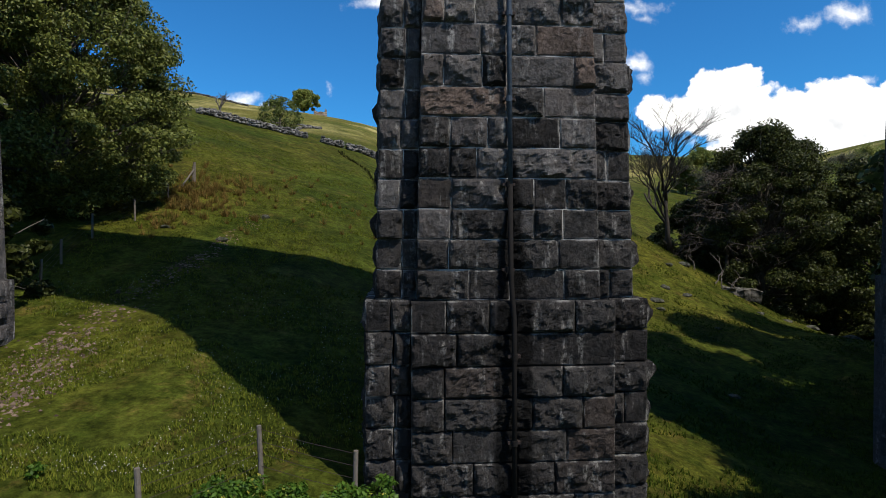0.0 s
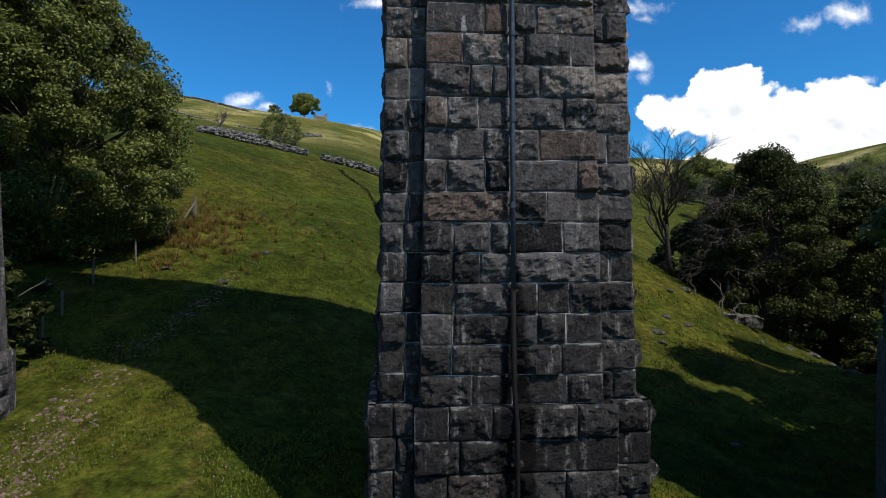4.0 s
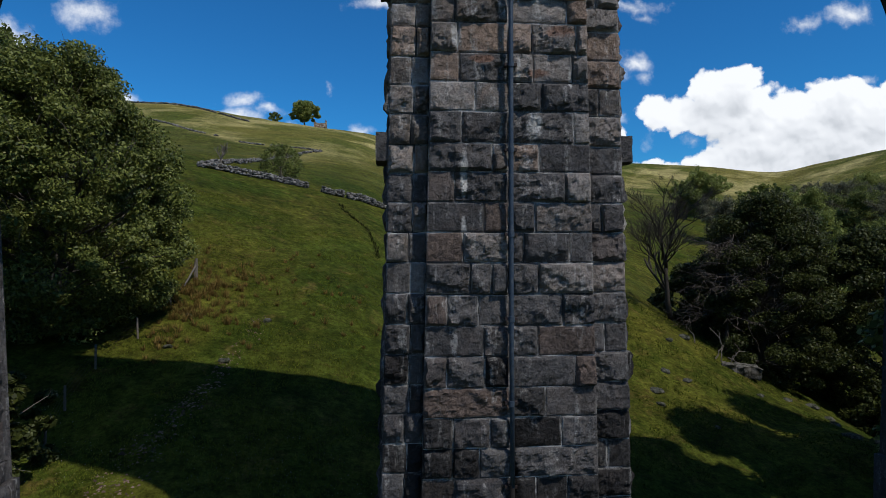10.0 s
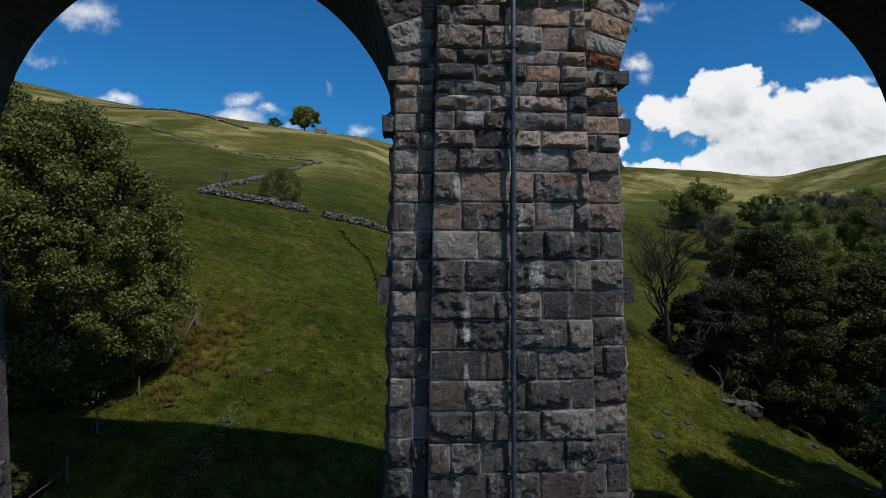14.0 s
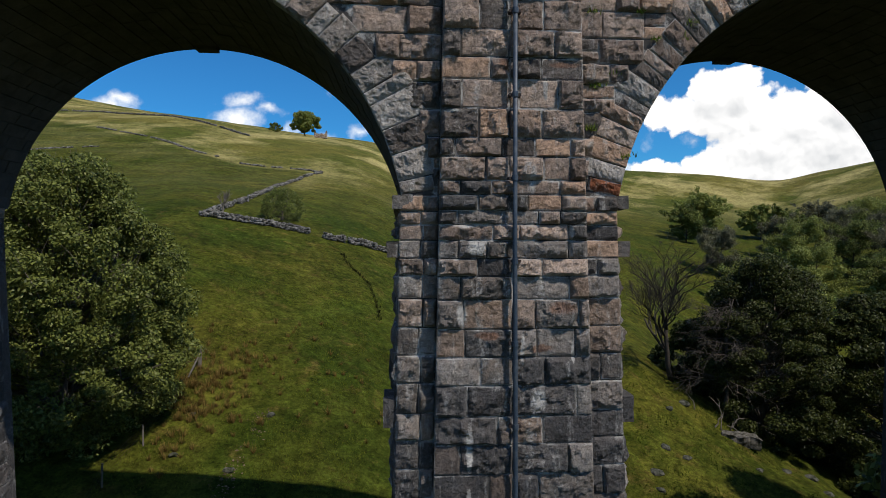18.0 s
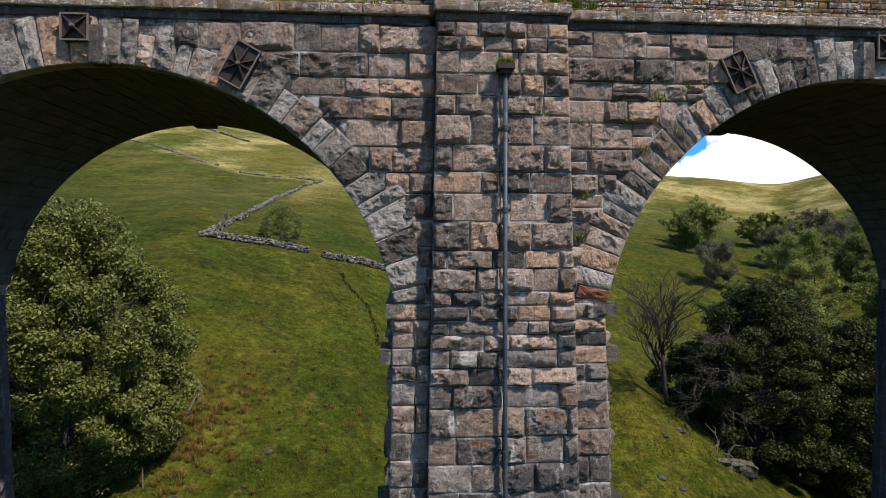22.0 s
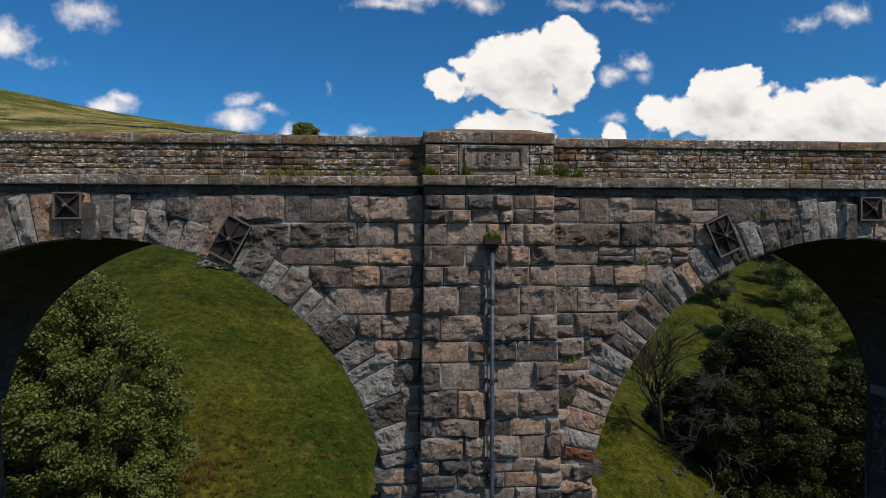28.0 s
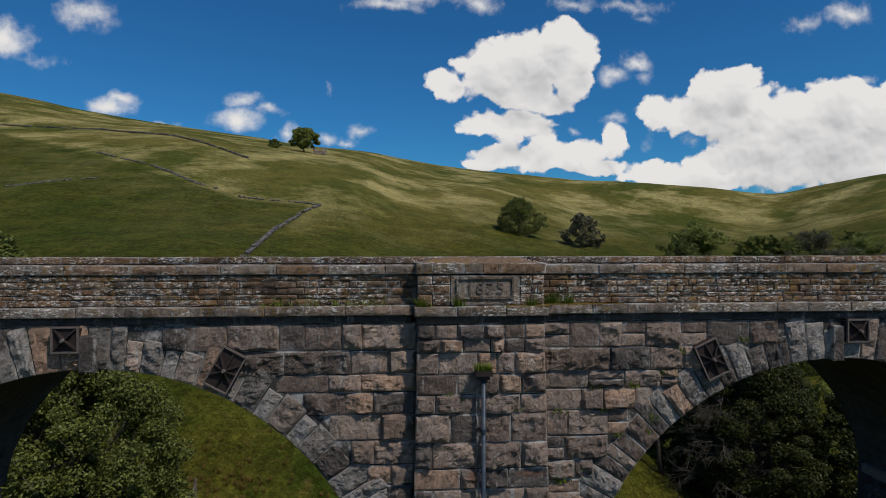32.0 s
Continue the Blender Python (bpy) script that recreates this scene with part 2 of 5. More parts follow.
    for scale, share in ((5.0, 3.6), (12.0, 4.2)):
        cell = n.node("ShaderNodeTexVoronoi", ins={"Vector": bent, "Scale": scale})
        lean_ = n.vec("SUBTRACT", cell.outputs["Color"], (0.5, 0.5, 0.5))
        gap_ = n.vec("SUBTRACT", bent, cell.outputs["Position"])
        h = n.math("ADD", h, n.math("MULTIPLY", n.vec("DOT_PRODUCT", lean_, gap_), share * chip))
    return finish(n, base, h, 1.0, 0.16)


# lime runs and rust on the pier: across, up, half width, half height
LIME_MARKS = [(1.43, 17.86, 0.24, 0.22), (1.18, 18.36, 0.3, 0.07), (2.71, 19.37, 0.09, 0.36), (2.99, 21.4, 0.06, 0.34), (3.59, 18.21, 0.05, 0.2), (2.81, 14.45, 0.2, 0.3), (1.28, 13.4, 0.09, 0.6), (1.12, 16.4, 0.14, 0.3), (3.63, 15.5, 0.05, 0.3), (0.9, 20.9, 0.3, 0.05), (2.46, 15.6, 0.06, 0.4), (1.28, 12.2, 0.07, 0.3)]
RUST_MARKS = [(3.38, 16.5, 0.42, 0.16), (2.04, 21.96, 0.14, 0.24), (3.43, 21.95, 0.4, 0.08), (1.7, 15.9, 0.3, 0.1), (2.9, 15.6, 0.35, 0.1)]
# the two darkest grades: dark stone, darkened further for cloud shade on the pier
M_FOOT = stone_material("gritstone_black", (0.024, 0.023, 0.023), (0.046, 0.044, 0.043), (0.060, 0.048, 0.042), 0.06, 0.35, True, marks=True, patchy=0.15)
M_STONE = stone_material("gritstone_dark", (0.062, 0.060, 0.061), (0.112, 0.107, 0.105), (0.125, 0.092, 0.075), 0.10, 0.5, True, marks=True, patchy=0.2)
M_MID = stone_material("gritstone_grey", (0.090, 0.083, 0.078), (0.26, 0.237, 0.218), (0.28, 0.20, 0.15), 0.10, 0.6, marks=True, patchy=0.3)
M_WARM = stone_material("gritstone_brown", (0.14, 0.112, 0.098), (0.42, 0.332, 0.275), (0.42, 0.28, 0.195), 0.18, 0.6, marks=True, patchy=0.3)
M_GREY = stone_material("gritstone_slate", (0.082, 0.073, 0.068), (0.165, 0.145, 0.132), (0.20, 0.15, 0.12), 0.10, 0.5, marks=True, patchy=0.3)
M_VOUS = stone_material("gritstone_tooled", (0.18, 0.168, 0.155), (0.38, 0.355, 0.33), (0.32, 0.215, 0.15), 0.14, 0.9, patchy=0.2)
M_RED = stone_material("gritstone_red", (0.16, 0.062, 0.036), (0.26, 0.10, 0.05), (0.12, 0.05, 0.035), 0.3, 0.4)
M_COPE = stone_material("coping_stone", (0.14, 0.118, 0.098), (0.30, 0.255, 0.21), (0.27, 0.175, 0.115), 0.25, 0.9, lichen=True, patchy=0.5)
M_PARA = stone_material("parapet_rubble", (0.065, 0.050, 0.038), (0.20, 0.15, 0.11), (0.26, 0.155, 0.085), 0.35, 0.9, lichen=2, patchy=0.6)
n = material("mortar", 0.95)
M_MORTAR = finish(n, n.mix(n.ramp(n.noise(n.geo.outputs["Position"], 1.6, 6.0, 0.7), [(0.47, 0.0), (0.60, 1.0)]), (0.055, 0.052, 0.05), (0.38, 0.37, 0.355)), n.noise(n.geo.outputs["Position"], 30.0), 0.5, 0.01)
n = material("mortar_dark", 0.95)
M_MORTAR_DARK = finish(n, n.mix(n.ramp(n.noise(n.geo.outputs["Position"], 1.6, 6.0, 0.7), [(0.52, 0.0), (0.64, 1.0)]), (0.022, 0.021, 0.021), (0.16, 0.156, 0.15)), n.noise(n.geo.outputs["Position"], 30.0), 0.5, 0.01)
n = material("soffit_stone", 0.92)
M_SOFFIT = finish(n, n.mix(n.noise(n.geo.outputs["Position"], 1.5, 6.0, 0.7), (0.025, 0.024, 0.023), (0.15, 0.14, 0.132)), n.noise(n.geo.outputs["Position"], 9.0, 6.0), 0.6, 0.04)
n = material("grass_ground", 0.95)
pos = n.geo.outputs["Position"]
high = n.node("ShaderNodeSeparateXYZ", ins={0: pos}).outputs[2]
g = n.mix(n.ramp(n.noise(pos, 0.06, 6.0, 0.6), [(0.40, 0.0), (0.62, 1.0)]), (0.033, 0.048, 0.006), (0.070, 0.069, 0.010))
g = n.mix(n.ramp(n.noise(pos, 0.35, 10.0, 0.8), [(0.46, 0.0), (0.60, 0.75)]), g, (0.018, 0.029, 0.003))
g = n.mix(n.ramp(n.noise(n.vec("ADD", pos, (40, 9, 0)), 0.5, 10.0, 0.8), [(0.54, 0.0), (0.64, 0.6)]), g, (0.10, 0.07, 0.02))
# paler with height: straw-coloured grass, plus hilltop sunlight put into the colour
up_hill = n.ramp(n.math("MULTIPLY", high, 0.01), [(0.22, 0.0), (0.44, 1.0)])
# the walled pasture on the slope is greener than the open fell
east, north = (n.node("ShaderNodeSeparateXYZ", ins={0: pos}).outputs[k] for k in (0, 1))
top_wall = n.math("ADD", 168.0, n.math("MULTIPLY", n.math("MAXIMUM", n.math("SUBTRACT", -45.0, east), 0.0), 0.84))
pasture = n.math("MULTIPLY", n.math("MULTIPLY", n.math("SUBTRACT", -24.5, east), 0.4, clamp=True), n.math("MULTIPLY", n.math("SUBTRACT", top_wall, north), 0.2, clamp=True))
up_hill = n.math("MULTIPLY", up_hill, n.math("SUBTRACT", 1.0, n.math("MULTIPLY", pasture, 0.8)))
g = n.mix(n.math("MULTIPLY", up_hill, 0.75), g, n.mix(n.ramp(n.noise(n.vec("ADD", pos, (90, 30, 0)), 0.012, 7.0, 0.6), [(0.42, 0.0), (0.58, 1.0)]), (0.066, 0.080, 0.014), (0.15, 0.128, 0.032)))
fell = n.math("MULTIPLY", up_hill, n.ramp(n.noise(n.vec("MULTIPLY", pos, (0.9, 0.7, 0.3)), 0.03, 9.0, 0.66), [(0.47, 0.0), (0.60, 0.85)]))
g = n.mix(fell, g, (0.31, 0.265, 0.105))
g = n.mix(1.0, g, n.ramp(n.noise(pos, 1.2, 8.0, 0.75), [(0.36, 0.62), (0.64, 1.38)]), "MULTIPLY")
g = n.mix(1.0, g, n.ramp(n.noise(pos, 4.0, 10.0, 0.84), [(0.35, 0.35), (0.65, 1.65)]), "MULTIPLY")
g = n.mix(1.0, g, n.ramp(n.noise(pos, 0.15, 10.0, 0.8), [(0.38, 0.72), (0.62, 1.28)]), "MULTIPLY")
M_GRASS = finish(n, g, n.math("ADD", n.noise(pos, 0.9, 9.0, 0.78), n.noise(pos, 9.0, 4.0, 0.7)), 1.0, 0.07)
n = material("blue_pipe_paint", 0.45, 0.1, 0.3)
M_PIPE = finish(n, n.mix(n.ramp(n.noise(n.geo.outputs["Position"], 6.0, 6.0, 0.7), [(0.45, 0.0), (0.7, 0.8)]), (0.035, 0.052, 0.076), (0.095, 0.11, 0.125)), n.noise(n.geo.outputs["Position"], 60.0), 0.2, 0.003)
n = material("cast_iron", 0.7, 0.3, 0.2)
M_IRON = finish(n, n.mix(n.noise(n.geo.outputs["Position"], 8.0, 6.0, 0.7), (0.015, 0.015, 0.016), (0.07, 0.05, 0.045)), n.noise(n.geo.outputs["Position"], 40.0), 0.3, 0.005)
n = material("bark", 0.95)
M_BARK = finish(n, n.mix(n.noise(n.geo.outputs["Position"], 5.0, 6.0, 0.7), (0.045, 0.04, 0.034), (0.16, 0.145, 0.125)), n.noise(n.geo.outputs["Position"], 14.0), 0.6, 0.03)


# ---- builders ----
def part(name, bm, mat, parent=None, label="", smooth=False):
    me = bpy.data.meshes.new(name)
    bm.to_mesh(me)
    bm.free()
    for p in me.polygons:
        p.use_smooth = smooth
    me.materials.append(mat)
    ob = new(name, me)
    if parent is not None:
        ob.parent = parent
    if label:
        ob["label"] = label
    return ob


def raw(name, verts, faces, mat, parent=None, label="", smooth=False):
    me = bpy.data.meshes.new(name)
    me.from_pydata(verts, [], faces)
    me.update()
    if smooth:
        me.polygons.foreach_set("use_smooth", [True] * len(me.polygons))
    me.materials.append(mat)
    ob = new(name, me)
    if parent is not None:
        ob.parent = parent
    if label:
        ob["label"] = label
    return ob


def add_box(bm, lo, hi, m=None):
    vs = [bm.verts.new((x, y, z)) for z in (lo[2], hi[2]) for y in (lo[1], hi[1]) for x in (lo[0], hi[0])]
    for f in ((0, 2, 3, 1), (4, 5, 7, 6), (0, 1, 5, 4), (1, 3, 7, 5), (3, 2, 6, 7), (2, 0, 4, 6)):
        bm.faces.new([vs[i] for i in f])
    if m is not None:
        bmesh.ops.transform(bm, matrix=m, verts=vs)
    return vs


def box(name, lo, hi, mat, parent=None, label="", bevel=0.0):
    bm = bmesh.new()
    add_box(bm, lo, hi)
    if bevel:
        bmesh.ops.bevel(bm, geom=bm.edges[:], offset=bevel, segments=1, affect="EDGES")
    bmesh.ops.recalc_face_normals(bm, faces=bm.faces)
    return part(name, bm, mat, parent, label)


def face_block(name, corners, out_dir, mat, parent, bulge=0.06, margin=0.025, depth=0.16, seed=0.0, res=0.062, rough=1.0, most=0.15):
    """A rock-faced block: a pitched face that stands proud of its drafted edge. corners: four points of its face, round from the lower left; out_dir: the way that the face looks."""
    a, b, c, d = (Vector(p) for p in corners)
    o = Vector(out_dir)
    lu, lv = max((b - a).length, 0.05), max((d - a).length, 0.05)
    nu, nv = max(3, min(24, round(lu / res))), max(3, min(14, round(lv / res)))
    us = [0.0, margin / lu] + [margin / lu + (1 - 2 * margin / lu) * i / nu for i in range(1, nu)] + [1 - margin / lu, 1.0]
    vs = [0.0, margin / lv] + [margin / lv + (1 - 2 * margin / lv) * i / nv for i in range(1, nv)] + [1 - margin / lv, 1.0]
    verts, faces = [], []
    # how far in from each edge the pitched slope runs, and the planes along which the face broke
    slopes = [random.uniform(0.03, 0.10) for _ in range(4)]
    planes = [(random.uniform(0.75, 1.3), random.uniform(-1.0, 1.0), random.uniform(-1.2, 1.2), random.uniform(0.2, 0.8), random.uniform(0.2, 0.8)) for _ in range(5)]
    for j, v in enumerate(vs):
        for i, u in enumerate(us):
            p = (a * (1 - u) + b * u) * (1 - v) + (d * (1 - u) + c * u) * v
            if i in (0, len(us) - 1) or j in (0, len(vs) - 1):
                h = -0.012
            else:
                q = p * 2.6 + Vector((seed, seed * 1.7, 0))
                wave = 0.5 + 0.9 * (0.5 + noise.noise(q * 1.7 + Vector((3, 8, 1))))
                rise = min(u * lu / slopes[0], (1 - u) * lu / slopes[1], v * lv / slopes[2], (1 - v) * lv / slopes[3]) / wave
                rise = min(max(rise, 0.05), 1.0) ** 0.8
                cut = min(c_ + (gu * (u - u0) * lu + gv * (v - v0) * lv) * 2.9 for c_, gu, gv, u0, v0 in planes)
                h = bulge * rise * (0.3 + 0.8 * min(max(cut, 0.0), 1.25) + rough * 0.38 * noise.fractal(q * 1.9, 0.75, 2.2, 4))
                h = min(max(h, 0.002), most)
                if 1 < i < len(us) - 2 and 1 < j < len(vs) - 2:
                    p = p + (b - a) / lu * 0.045 * noise.noise(q * 3.1) + (d - a) / lv * 0.045 * noise.noise(q * 2.7 + Vector((9, 3, 1)))
            verts.append(p + o * h)
    w, hgt = len(us), len(vs)
    for j in range(hgt - 1):
        for i in range(w - 1):
            k = j * w + i
            faces.append((k, k + 1, k + w + 1, k + w))
    ring = [i for i in range(w)] + [j * w + w - 1 for j in range(1, hgt)] + [(hgt - 1) * w + i for i in range(w - 2, -1, -1)] + [j * w for j in range(hgt - 2, 0, -1)]
    n0 = len(verts)
    for k in ring:
        verts.append(verts[k] - o * depth)
    m = len(ring)
    for k in range(m):
        faces.append((ring[k], n0 + k, n0 + (k + 1) % m, ring[(k + 1) % m]))
    if (b - a).cross(d - a).dot(o) < 0:
        faces = [f[::-1] for f in faces]
    ob = raw(name, verts, faces, mat, parent)
    rim_ = [1.0 if i in (0, w - 1) or j in (0, hgt - 1) else 0.8 if i in (1, w - 2) or j in (1, hgt - 2) else 0.0 for j in range(hgt) for i in range(w)] + [1.0] * m
    ob.data.attributes.new("joint", "FLOAT", "POINT").data.foreach_set("value", rim_)
    return ob


# ---- the land ----
# ground heights along seven ways out from the viaduct (degrees to the right of straight ahead), by distance
DIST = [0, 12, 20, 30, 45, 60, 80, 150, 350, 500, 700, 1600]
WAYS = {-34: [-1, 0.3, 1.3, 3.8, 9.5, 14, 19, 31, 80],
        -20: [-1, 0.3, 1.7, 4.3, 10, 15.7, 21.8, 34, 86],
        -9: [-1, -0.1, 1.2, 3.8, 8.5, 13.2, 18.8, 33, 79],
        5: [-1, -0.5, -0.2, 1.5, 5, 8.5, 13, 25, 62],
        22: [-1, -1, -1.2, -1, 1.5, 6, 6.5, 18, 42],
        34: [-1, -1.5, -2.5, -2.5, -1.2, -1.2, -4, 11, 33],
        42: [-1, -1.5, -2.5, -3, -1.0, -5, -5, 11, 45]}
# heights of the skyline ridges, 500, 700 and 1600 m off, along finer ways
RIDGE = {-34: (123, 163, 155), -27: (117, 152, 145), -20: (115, 144, 130), -14: (111, 137.5, 130), -9: (106, 131.5, 140), -4: (102, 127, 140), 0: (96, 121.5, 140),
         5: (88, 113.5, 140), 9: (84, 107, 135), 13: (81, 102, 130), 17: (78, 95, 120), 22: (76, 86, 105), 28: (70.5, 74, 90), 34: (62, 62, 75), 38: (67.3, 66, 75), 42: (72, 71, 80)}


def fine_way(a):
    known = list(WAYS)
    k = max(i for i in range(len(known) - 1) if known[i] <= a)
    u = (a - known[k]) / (known[k + 1] - known[k])
    u = u * u * (3 - 2 * u)
    return [p_ * (1 - u) + q_ * u for p_, q_ in zip(WAYS[known[k]], WAYS[known[k + 1]])] + list(RIDGE[a])


WAYS = {a: fine_way(a) for a in RIDGE}
ANG = list(WAYS)
KNOT = np.log(np.array(DIST) + 8.0)


def profile(vals, r):
    """Smooth through the knots, with no overshoot."""
    x, y = KNOT, np.array(vals, float)
    s = np.diff(y) / np.diff(x)
    m = np.concatenate([[s[0]], np.where(s[1:] * s[:-1] > 0, 2 * s[1:] * s[:-1] / (s[1:] + s[:-1] + 1e-9), 0), [0]])
    t = math.log(r + 8.0)
    i = int(min(max(np.searchsorted(x, t) - 1, 0), len(x) - 2))
    h = x[i + 1] - x[i]
    u = min(max((t - x[i]) / h, 0), 1)
    return (2 * u**3 - 3 * u**2 + 1) * y[i] + (u**3 - 2 * u**2 + u) * h * m[i] + (-2 * u**3 + 3 * u**2) * y[i + 1] + (u**3 - u**2) * h * m[i + 1]


def ground(x, y):
    r = math.hypot(x, y)
    a = math.degrees(math.atan2(x, y))
    if abs(a) > 90:                                   # behind the camera the field runs on level
        a = math.copysign(180 - abs(a), a)
        r = r * 0.35
    a = min(max(a, -34), 42)
    k = max(i for i in range(len(ANG) - 1) if ANG[i] <= a)
    u = (a - ANG[k]) / (ANG[k + 1] - ANG[k])
    z0_, z1_ = profile(WAYS[ANG[k]], r), profile(WAYS[ANG[k + 1]], r)
    z = z0_ * (1 - u) + z1_ * u
    if r > 60:                                        # far off the ways run into one another without a crease
        zp = profile(WAYS[ANG[max(k - 1, 0)]], r)
        zn = profile(WAYS[ANG[min(k + 2, len(ANG) - 1)]], r)
        m0, m1 = (z1_ - zp) / 2, (zn - z0_) / 2
        soft_ = (2 * u**3 - 3 * u**2 + 1) * z0_ + (u**3 - 2 * u**2 + u) * m0 + (-2 * u**3 + 3 * u**2) * z1_ + (u**3 - u**2) * m1
        f_ = min(1, (r - 60) / 60)
        z = z * (1 - f_) + soft_ * f_
    rough = min(r / 90, 5.0)
    z += rough * 0.5 * noise.fractal(Vector((x, y, 0)) * (0.02 if r < 200 else 0.02 * 200 / r), 1.0, 2.0, 4)
    if r < 120:
        z += 0.12 * noise.fractal(Vector((x, y, 3)) * 0.5, 1.0, 2.0, 3) * min(1, r / 10)
    return z


angs = [-180 + 5 * i for i in range(26)] + [-50 + 0.45 * i for i in range(244)] + [60 + 5 * i for i in range(24)]
rads = [2.0 * (1.038 ** i) for i in range(180)] + [1900.0, 2600.0]
verts, faces = [(0, 0, ground(0, 0.1))], []
for r in rads:
    for a in angs:
        x, y = r * math.sin(radians(a)), r * math.cos(radians(a))
        verts.append((x, y, ground(x, y)))
na = len(angs)
for i in range(na):
    faces.append((0, 1 + i, 1 + (i + 1) % na)[::-1])
for j in range(len(rads) - 1):
    for i in range(na):
        a, b = 1 + j * na + i, 1 + j * na + (i + 1) % na
        faces.append((a, b, b + na, a + na))
land = raw("ground", verts, faces, M_GRASS, smooth=True)
tagged(land, "rough green and straw-coloured upland pasture rising to a fell", "ground", kind="structure")

# ---- the viaduct ----
FACE, BACK = 13.20, 20.25              # front and rear faces
PITCH, MID = 18.1, 2.31               # from pier to pier; the middle pier
R_ARCH, Z_ARCH, R_OUT = 6.62, 17.88, 7.45
Z_SPRING, Z_PLINTH, Z_STRING, Z_COPE = 19.05, 4.1, 25.52, 26.7
COURSES = [25.5, 25.16, 24.84, 24.33, 23.85, 23.40, 22.72, 22.11, 21.62, 20.97, 20.32, 19.90, 19.37, 19.05, 18.69, 18.38, 18.03, 17.62, 17.22, 16.70, 16.04,
           15.41, 14.77, 14.08, 13.45, 12.79, 12.13, 11.46, 10.77, 10.08, 9.41, 8.72, 8.07, 7.40, 6.74, 6.07, 5.41, 4.75, 4.1, 3.40, 2.68, 2.0, 1.3, 0.6, -0.1, -0.8, -1.6, -2.4]
# joints across the pilaster, course by course from the top, as parts of its width
JOINTS = ("14 31 52 68 84|18 36 57 68 84|17 47 62 76|31 47 64 81|15 47 80|26 47 72|13 47 80|34 47 70|14 47 54 82|26 47 70|10 42 65 90|31 47 71 89|"
          "14 35 51 82|26 47 60 83|12 45 67 82|36 54 87|13 32 49 87|26 49 69|15 49 87|17 49 64 93|18 49 65 90|28 49 70|20 49 90|39 49 68|16 49 84|"
          "34 49 65|22 49 58 86|26 39 49 67|13 31 49 81|34 49 66|13 35 49 88|49 70|17 38 50 79|17 32 50|18 50 64 82|18 50 64 80|17 50 77|28 50 80|"
          "17 38 50 80|22 50|16 50 74|16 50 59 84|20 50 76|30 50 70|20 50 80|25 50|30 50")
JOINTS = [[int(v) / 100 for v in row.split()] for row in JOINTS.split("|")]


def pil_x(z):
    return (0.20, 4.64) if z < Z_PLINTH - 0.01 else (0.23 + 0.0205 * z, 4.49 - 0.029 * z)


def pier_x(z):
    return (-0.79, 5.50) if z < Z_PLINTH - 0.01 else (-0.66 + 0.0215 * z, 5.40 - 0.032 * z)


def pil_y(z):
    return 12.52 if z < Z_PLINTH - 0.01 else 12.83 - 0.007 * max(0, 20 - z)


def pier_y(z):
    return 12.86 if z < Z_PLINTH - 0.01 else FACE - 0.006 * max(0, 19 - z)


def prism(name, ring_lo, ring_hi, mat, parent, label=""):
    n_ = len(ring_lo)
    faces_ = [tuple(range(n_))[::-1], tuple(range(n_, 2 * n_))] + [(i, (i + 1) % n_, n_ + (i + 1) % n_, n_ + i) for i in range(n_)]
    return raw(name, list(ring_lo) + list(ring_hi), faces_, mat, parent, label)


pier = tagged(new("viaduct_pier"), "tall battered pier of dark rock-faced gritstone with a central pilaster", "viaduct pier", kind="structure")
IN = 0.013
for z0, z1 in ((-3.0, Z_PLINTH), (Z_PLINTH + 0.001, Z_SPRING)):
    rings = []
    for z in (z0, z1 - 0.002 if z1 == Z_PLINTH else z1):
        (pl, pr), (xl, xr) = pil_x(z), pier_x(z)
        rings.append([(xl + IN, pier_y(z) + IN, z), (pl + IN, pier_y(z) + IN, z), (pl + IN, pil_y(z) + IN, z), (pr - IN, pil_y(z) + IN, z), (pr - IN, pier_y(z) + IN, z), (xr - IN, pier_y(z) + IN, z),
                      (xr - IN, 2 * 16.5 - pier_y(z), z), (xl + IN, 2 * 16.5 - pier_y(z), z)])
    prism("core", rings[0], rings[1], M_MORTAR_DARK if z1 == Z_PLINTH else M_MORTAR, pier)
(pl, pr), (ql, qr) = pil_x(Z_SPRING), pil_x(Z_STRING)
prism("core", [(pl + IN, pil_y(19) + IN, Z_SPRING), (pr - IN, pil_y(19) + IN, Z_SPRING), (pr - IN, FACE + IN, Z_SPRING), (pl + IN, FACE + IN, Z_SPRING)],
      [(ql + IN, pil_y(25) + IN, Z_STRING), (qr - IN, pil_y(25) + IN, Z_STRING), (qr - IN, FACE + IN, Z_STRING), (ql + IN, FACE + IN, Z_STRING)], M_MORTAR, pier)

GAP = 0.013


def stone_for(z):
    """Brown-grey stone above the springing, grey below it, dark stone lower down and black wet stone at the foot, with
    mixed courses between. The low courses also carry cloud shade in their colour.
    """
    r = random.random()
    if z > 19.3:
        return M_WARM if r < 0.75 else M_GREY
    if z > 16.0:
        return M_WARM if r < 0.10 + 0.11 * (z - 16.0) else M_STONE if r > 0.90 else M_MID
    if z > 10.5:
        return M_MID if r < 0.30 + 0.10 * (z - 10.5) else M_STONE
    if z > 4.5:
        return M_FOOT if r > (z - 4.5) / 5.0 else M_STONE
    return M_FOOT


